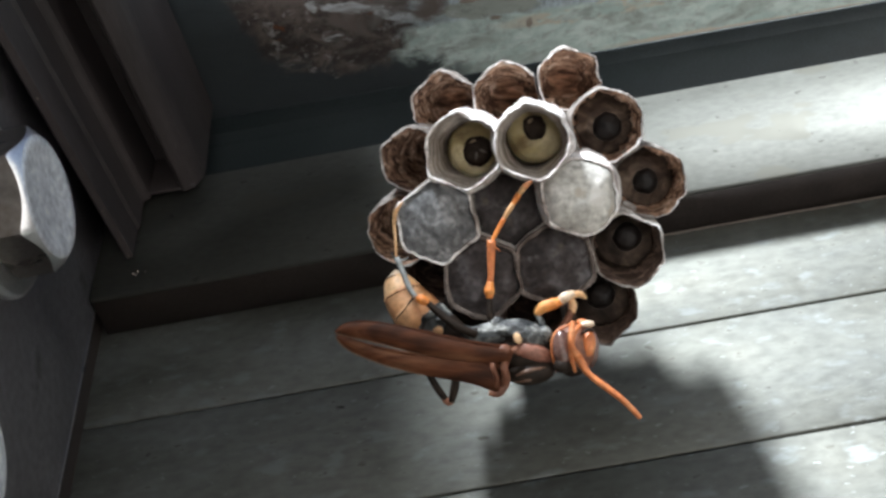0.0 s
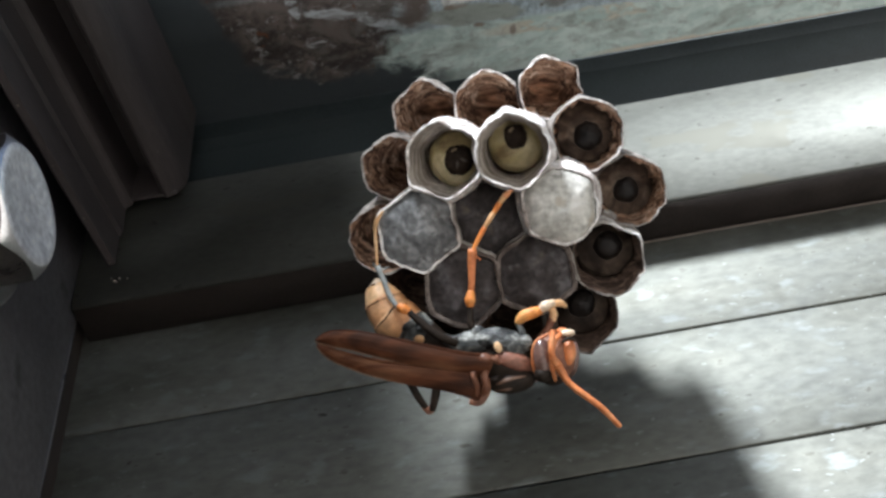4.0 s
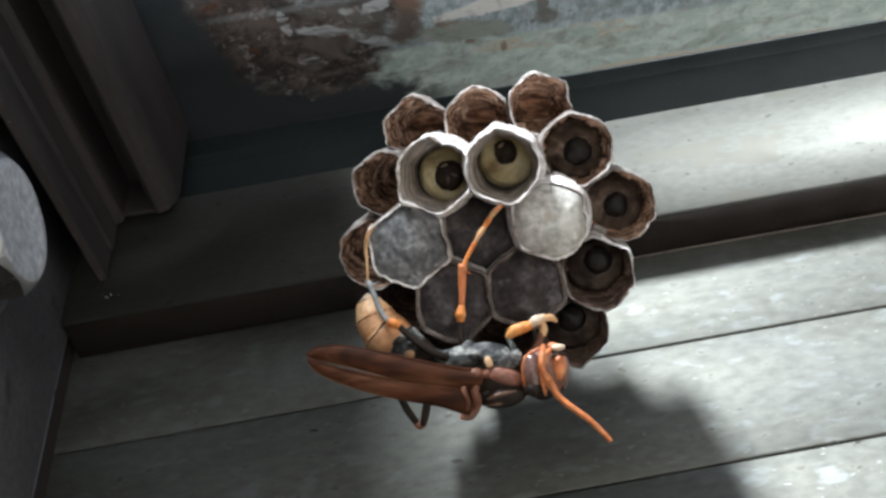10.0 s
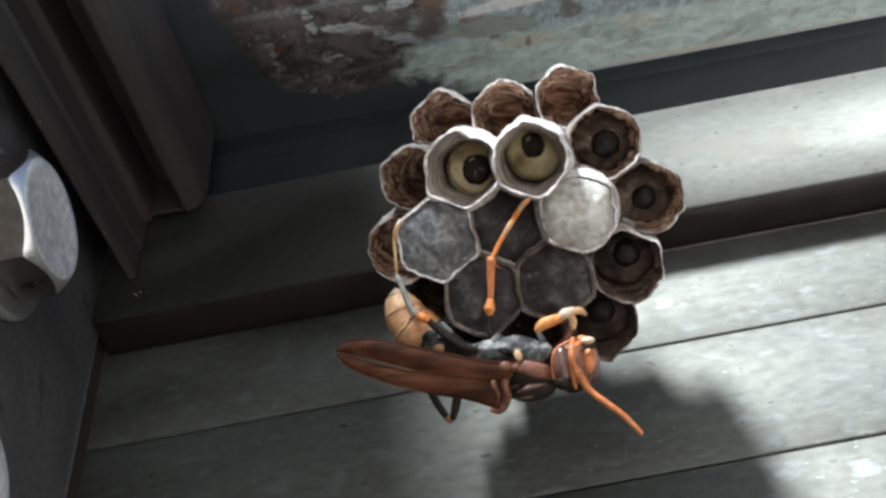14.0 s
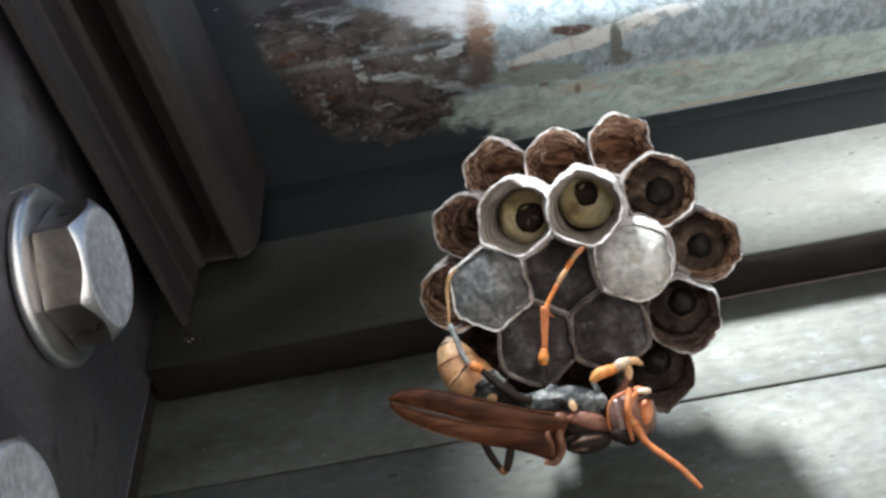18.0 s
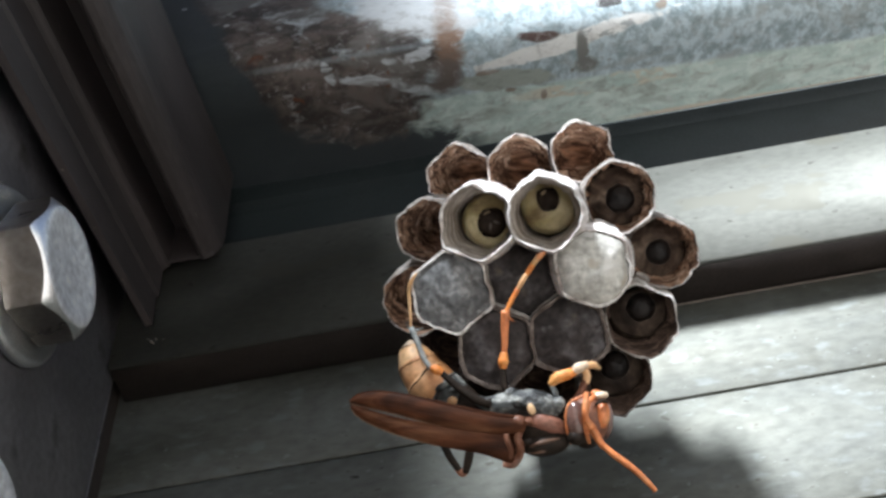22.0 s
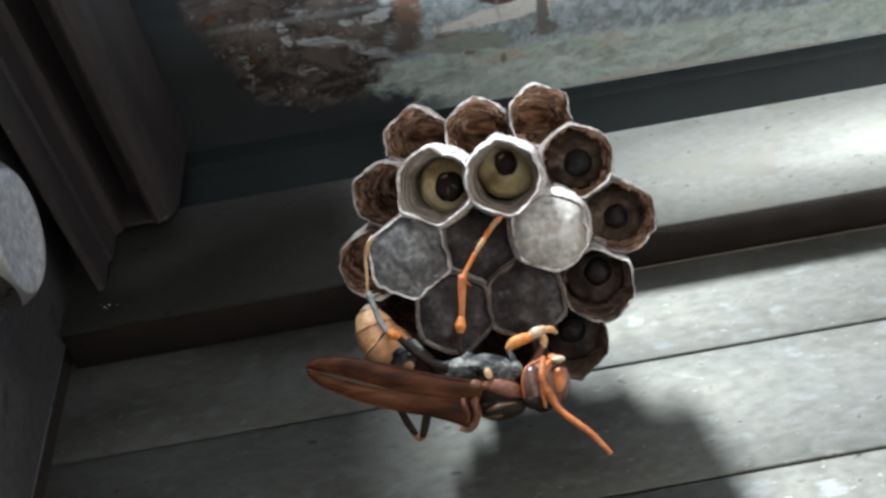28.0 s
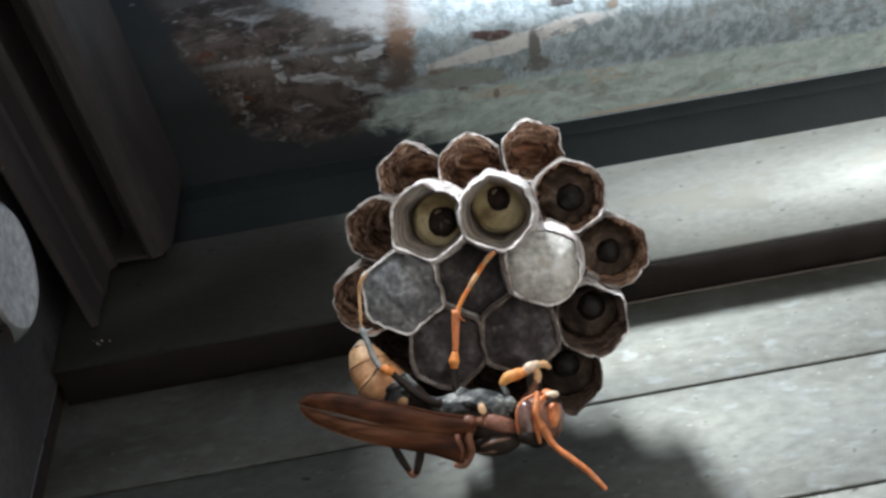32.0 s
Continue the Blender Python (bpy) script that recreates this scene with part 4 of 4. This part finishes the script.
back = lobe("thorax_back", (2.16, -17.41, 3.40), (2.65, 1.35, 1.8), M_black, wasp, (0, 0, 8), "black back with two dull brown stripes")
part("stripe", limb([(0.43, -17.57, 4.90), (1.69, -17.05, 5.35), (3.51, -16.77, 4.70)], (0.1, 0.26, 0.12), k=10, seg=8), M_bronze, back, "dull brown stripe")
part("stripe", limb([(0.30, -18.31, 4.30), (1.73, -18.05, 4.90), (3.73, -17.42, 4.30)], (0.1, 0.2, 0.1), k=10, seg=8), M_bronze, back, "dull brown stripe")
part("scutellum", limb([(-0.43, -15.79, 4.50), (-0.81, -16.74, 5.00), (-0.55, -17.85, 4.60), (-0.99, -18.76, 4.00)], (0.25, 0.48, 0.4, 0.25), wobble=0.5), M_rust, wasp, "red-brown ridge behind the back")
part("scutellum", limb([(-1.47, -15.65, 4.20), (-1.97, -16.67, 4.60), (-1.47, -17.90, 4.20), (-1.56, -18.94, 3.60)], (0.2, 0.34, 0.3, 0.2), wobble=0.5), M_rust, wasp, "red-brown ridge behind the back")
for c, r in (((-0.82, -14.83, 5.20), 0.75), ((0.13, -14.91, 5.00), 0.6), ((0.75, -15.19, 4.60), 0.5)):
    lobe("wing_root", c, (r, r * 0.75, r * 0.8), M_rust, wasp)
part("waist", limb([(-0.65, -13.44, 2.40), (-2.58, -13.56, 2.40), (-4.01, -13.47, 2.00), (-4.97, -13.12, 1.20)], (1.5, 1.3, 0.8, 0.6)), M_grey, wasp, "grey-haired narrow waist")
lobe("coxa", (3.57, -13.33, 3.60), (0.75, 0.95, 0.8), M_grey, wasp, (0, 0, 20))
lobe("coxa", (-1.38, -12.40, 2.60), (0.9, 0.8, 0.8), M_grey, wasp)
lobe("coxa", (-3.49, -13.42, 2.60), (0.8, 0.7, 0.7), M_black, wasp)

# abdomen: rings from the waist to the tip
AXIS = spline([(-4.35, -13.46, 0.80), (-6.18, -13.40, 0.00), (-8.35, -12.61, -0.90), (-10.62, -10.92, -1.80), (-11.98, -8.69, -2.60), (-12.59, -6.81, -3.40)], 41)
GIRTH = np.interp(np.linspace(0, 1, 41), (0, 0.15, 0.35, 0.55, 0.75, 0.9, 1), (0.5, 1.5, 2.4, 2.7, 2.2, 1.4, 0.2))
for lo, hi, mat in ((0, 9, M_black), (8, 17, M_grey), (16, 24, M_ginger), (23, 30, M_ginger), (29, 36, M_amber), (35, 40, M_white)):
    pts = AXIS[lo:hi + 1]
    rad = [float(g) * (0.97 + 0.05 * i / (hi - lo)) for i, g in enumerate(GIRTH[lo:hi + 1])]
    ringpart = part("abdomen_ring", limb(pts, rad, k=10, seg=22), mat, wasp)
    if lo > 8:
        e = 1 if lo < 30 else 0
        bp = [AXIS[lo], AXIS[lo].lerp(AXIS[lo + 1], 0.45)]
        bm = limb(bp, [float(g) * 1.03 for g in GIRTH[lo:lo + 2]], k=4, seg=28)
        way = (AXIS[lo + 1] - AXIS[lo]).normalized() / 1000
        for v in bm.verts:
            v.co += way * (0.35 * noise.noise(v.co * 620 + Vector((lo, 0, 0))) + 0.12 * noise.noise(v.co * 1900))
        part("band", bm, M_black, ringpart, "thin wavy black band")
for c, r, turn in (((-8.6, -11.6, 1.35), (1.1, 0.45, 0.35), 30), ((-7.2, -12.0, 1.5), (0.8, 0.4, 0.3), 10), ((-9.7, -13.2, 0.75), (0.9, 0.4, 0.35), 35)):
    lobe("dark_patch", c, r, M_grey, wasp, (0, 0, turn), "dark blotch on the abdomen")
lobe("side_patch", (-7.65, -13.16, 1.40), (0.6, 0.5, 0.4), M_amber, wasp, label="amber patch at the waist")

# wings
wing("fore_wing", [(0.23, -14.60, 5.20), (-3.31, -14.15, 5.60), (-7.98, -13.14, 5.80), (-12.08, -12.22, 5.60), (-15.64, -11.86, 5.00), (-17.44, -12.18, 4.60), (-18.43, -12.92, 4.20)],
     [(-0.22, -16.15, 5.00), (-3.59, -16.17, 5.30), (-8.28, -15.55, 5.60), (-11.50, -14.76, 5.40), (-15.06, -13.92, 4.90), (-17.16, -13.55, 4.50), (-18.43, -13.16, 4.20)], 0.5, wasp)
wing("fore_wing", [(-0.39, -16.62, 4.00), (-3.85, -15.88, 4.30), (-8.58, -15.49, 4.60), (-12.72, -14.91, 4.50), (-15.70, -14.17, 4.20), (-17.21, -13.71, 4.00), (-18.36, -13.43, 3.80)],
     [(-1.31, -19.62, 3.40), (-4.43, -18.55, 3.80), (-8.59, -17.73, 4.20), (-12.45, -16.85, 4.10), (-15.74, -15.70, 3.80), (-17.54, -14.76, 3.60), (-18.38, -13.81, 3.60)], 0.4, wasp)
part("hind_wing", limb([(-0.11, -16.70, 3.40), (-0.70, -18.64, 3.20), (-1.30, -19.60, 3.20), (-2.31, -19.60, 3.20)], (0.5, 0.6, 0.5, 0.3), flat=0.6), M_rust, wasp)


def leg(name, pieces, label=""):
    """pieces: (part name, points, radii, material)."""
    first = None
    for nm, pts, rad, mat in pieces:
        ob = part(nm if first else name, limb(pts, rad, k=12, seg=10), mat, first or wasp, "" if first else label)
        first = first or ob
    return first


leg("hind_leg", [
    ("femur", [(-3.69, -13.45, 3.00), (-5.61, -12.65, 3.20), (-7.71, -11.07, 2.60), (-8.86, -10.07, 2.20)], (0.42, 0.52, 0.44, 0.34), M_black),
    ("knee", [(-8.74, -10.13, 2.20), (-9.34, -9.83, 2.20), (-9.95, -9.66, 2.00)], (0.4, 0.6, 0.4), M_leg),
    ("tibia", [(-9.95, -9.72, 2.00), (-10.82, -8.53, 1.40), (-11.46, -7.02, 0.80), (-12.23, -5.37, 0.00)], (0.26, 0.33, 0.32, 0.36), M_tibia),
    ("spur", [(-11.97, -5.68, 0.20), (-11.35, -5.55, 0.40), (-10.85, -5.31, 0.60)], (0.14, 0.1, 0.03), M_tibia),
    ("spur", [(-12.23, -5.50, 0.00), (-12.58, -5.25, 0.30), (-12.76, -4.75, 0.50)], (0.12, 0.08, 0.03), M_tibia),
    ("tarsus", [(-12.29, -5.31, 0.00), (-12.36, -3.64, -0.20), (-12.49, -2.10, -0.20), (-12.54, -1.30, 0.00)], (0.14, 0.17, 0.2, 0.22), M_amber),
    ("tarsus", [(-12.53, -1.55, 0.10), (-12.39, -0.69, 0.40), (-12.20, -0.09, 0.70)], (0.22, 0.26, 0.22), M_amber),
    ("claw", [(-12.20, -0.21, 0.70), (-11.81, 0.39, 1.00), (-11.52, 0.76, 0.80)], (0.22, 0.16, 0.06), M_amber)], "dark hind leg with an orange foot")
leg("middle_leg", [
    ("femur", [(-1.50, -12.46, 2.60), (-2.11, -11.49, 2.60), (-2.22, -10.42, 2.40), (-2.21, -9.46, 2.20)], (0.38, 0.4, 0.36, 0.3), M_black),
    ("knee", [(-2.21, -9.64, 2.30), (-2.21, -8.86, 2.30), (-2.09, -7.89, 2.20)], (0.35, 0.62, 0.35), M_leg),
    ("tibia", [(-2.09, -8.01, 2.20), (-2.03, -6.56, 2.20), (-2.03, -4.99, 2.20), (-1.96, -3.42, 2.20)], (0.3, 0.36, 0.44, 0.5), M_orange),
    ("spur", [(-1.97, -3.78, 2.40), (-1.38, -4.38, 2.60), (-1.02, -4.63, 2.60)], (0.12, 0.08, 0.03), M_orange),
    ("tarsus", [(-1.97, -3.66, 2.30), (-1.37, -2.45, 2.30), (-0.64, -1.12, 2.30)], (0.22, 0.25, 0.27), M_leg),
    ("tarsus", [(-0.70, -1.24, 2.30), (-0.16, -0.28, 2.40), (0.32, 0.44, 2.40)], (0.2, 0.3, 0.27), M_amber),
    ("tarsus", [(0.26, 0.32, 2.40), (0.67, 1.04, 2.50), (0.97, 1.52, 2.60)], (0.2, 0.32, 0.28), M_leg),
    ("tarsus", [(0.91, 1.40, 2.60), (1.25, 1.93, 2.80), (1.53, 2.33, 3.00)], (0.2, 0.32, 0.26), M_amber),
    ("claw", [(1.48, 2.21, 3.00), (1.94, 2.62, 3.20), (2.32, 2.82, 2.90)], (0.34, 0.26, 0.1), M_orange)], "black and orange middle leg reaching over a cap")
leg("front_leg", [
    ("femur", [(3.33, -12.85, 3.60), (3.23, -12.03, 3.40), (2.80, -11.34, 3.00)], (0.3, 0.34, 0.3), M_grey),
    ("tibia", [(2.80, -11.34, 3.00), (3.35, -10.60, 3.40), (4.41, -10.17, 3.60), (5.39, -9.82, 3.40)], (0.36, 0.62, 0.62, 0.42), M_leg),
    ("tibia", [(5.03, -10.00, 3.40), (5.72, -9.46, 3.60), (6.64, -9.05, 3.40)], (0.4, 0.58, 0.36), M_white),
    ("tarsus", [(6.36, -9.29, 3.30), (7.38, -9.19, 2.80), (8.07, -9.59, 2.20)], (0.4, 0.4, 0.22), M_amber)], "orange front leg with a pale joint")
leg("front_leg", [
    ("femur", [(5.19, -13.03, 3.00), (5.92, -12.06, 3.00), (6.51, -10.87, 3.00)], (0.4, 0.4, 0.4), M_rust),
    ("tibia", [(6.51, -11.11, 3.00), (6.64, -10.27, 3.00), (6.27, -9.54, 3.00)], (0.4, 0.42, 0.36), M_amber)], "red-brown front leg held under the head")
leg("hind_leg", [
    ("femur", [(-8.73, -17.54, 2.40), (-7.89, -19.08, 2.20), (-6.92, -20.50, 2.00)], (0.4, 0.42, 0.36), M_black),
    ("knee", [(-7.17, -20.26, 2.00), (-6.56, -20.80, 2.00), (-6.20, -20.47, 2.20)], (0.36, 0.4, 0.36), M_rust),
    ("tibia", [(-6.26, -20.71, 2.20), (-5.96, -19.35, 2.40), (-5.72, -17.76, 2.60)], (0.36, 0.5, 0.46), M_black)], "dark hind leg hanging below the wings")


def motions():
    """Nothing but the camera moves."""


motions()
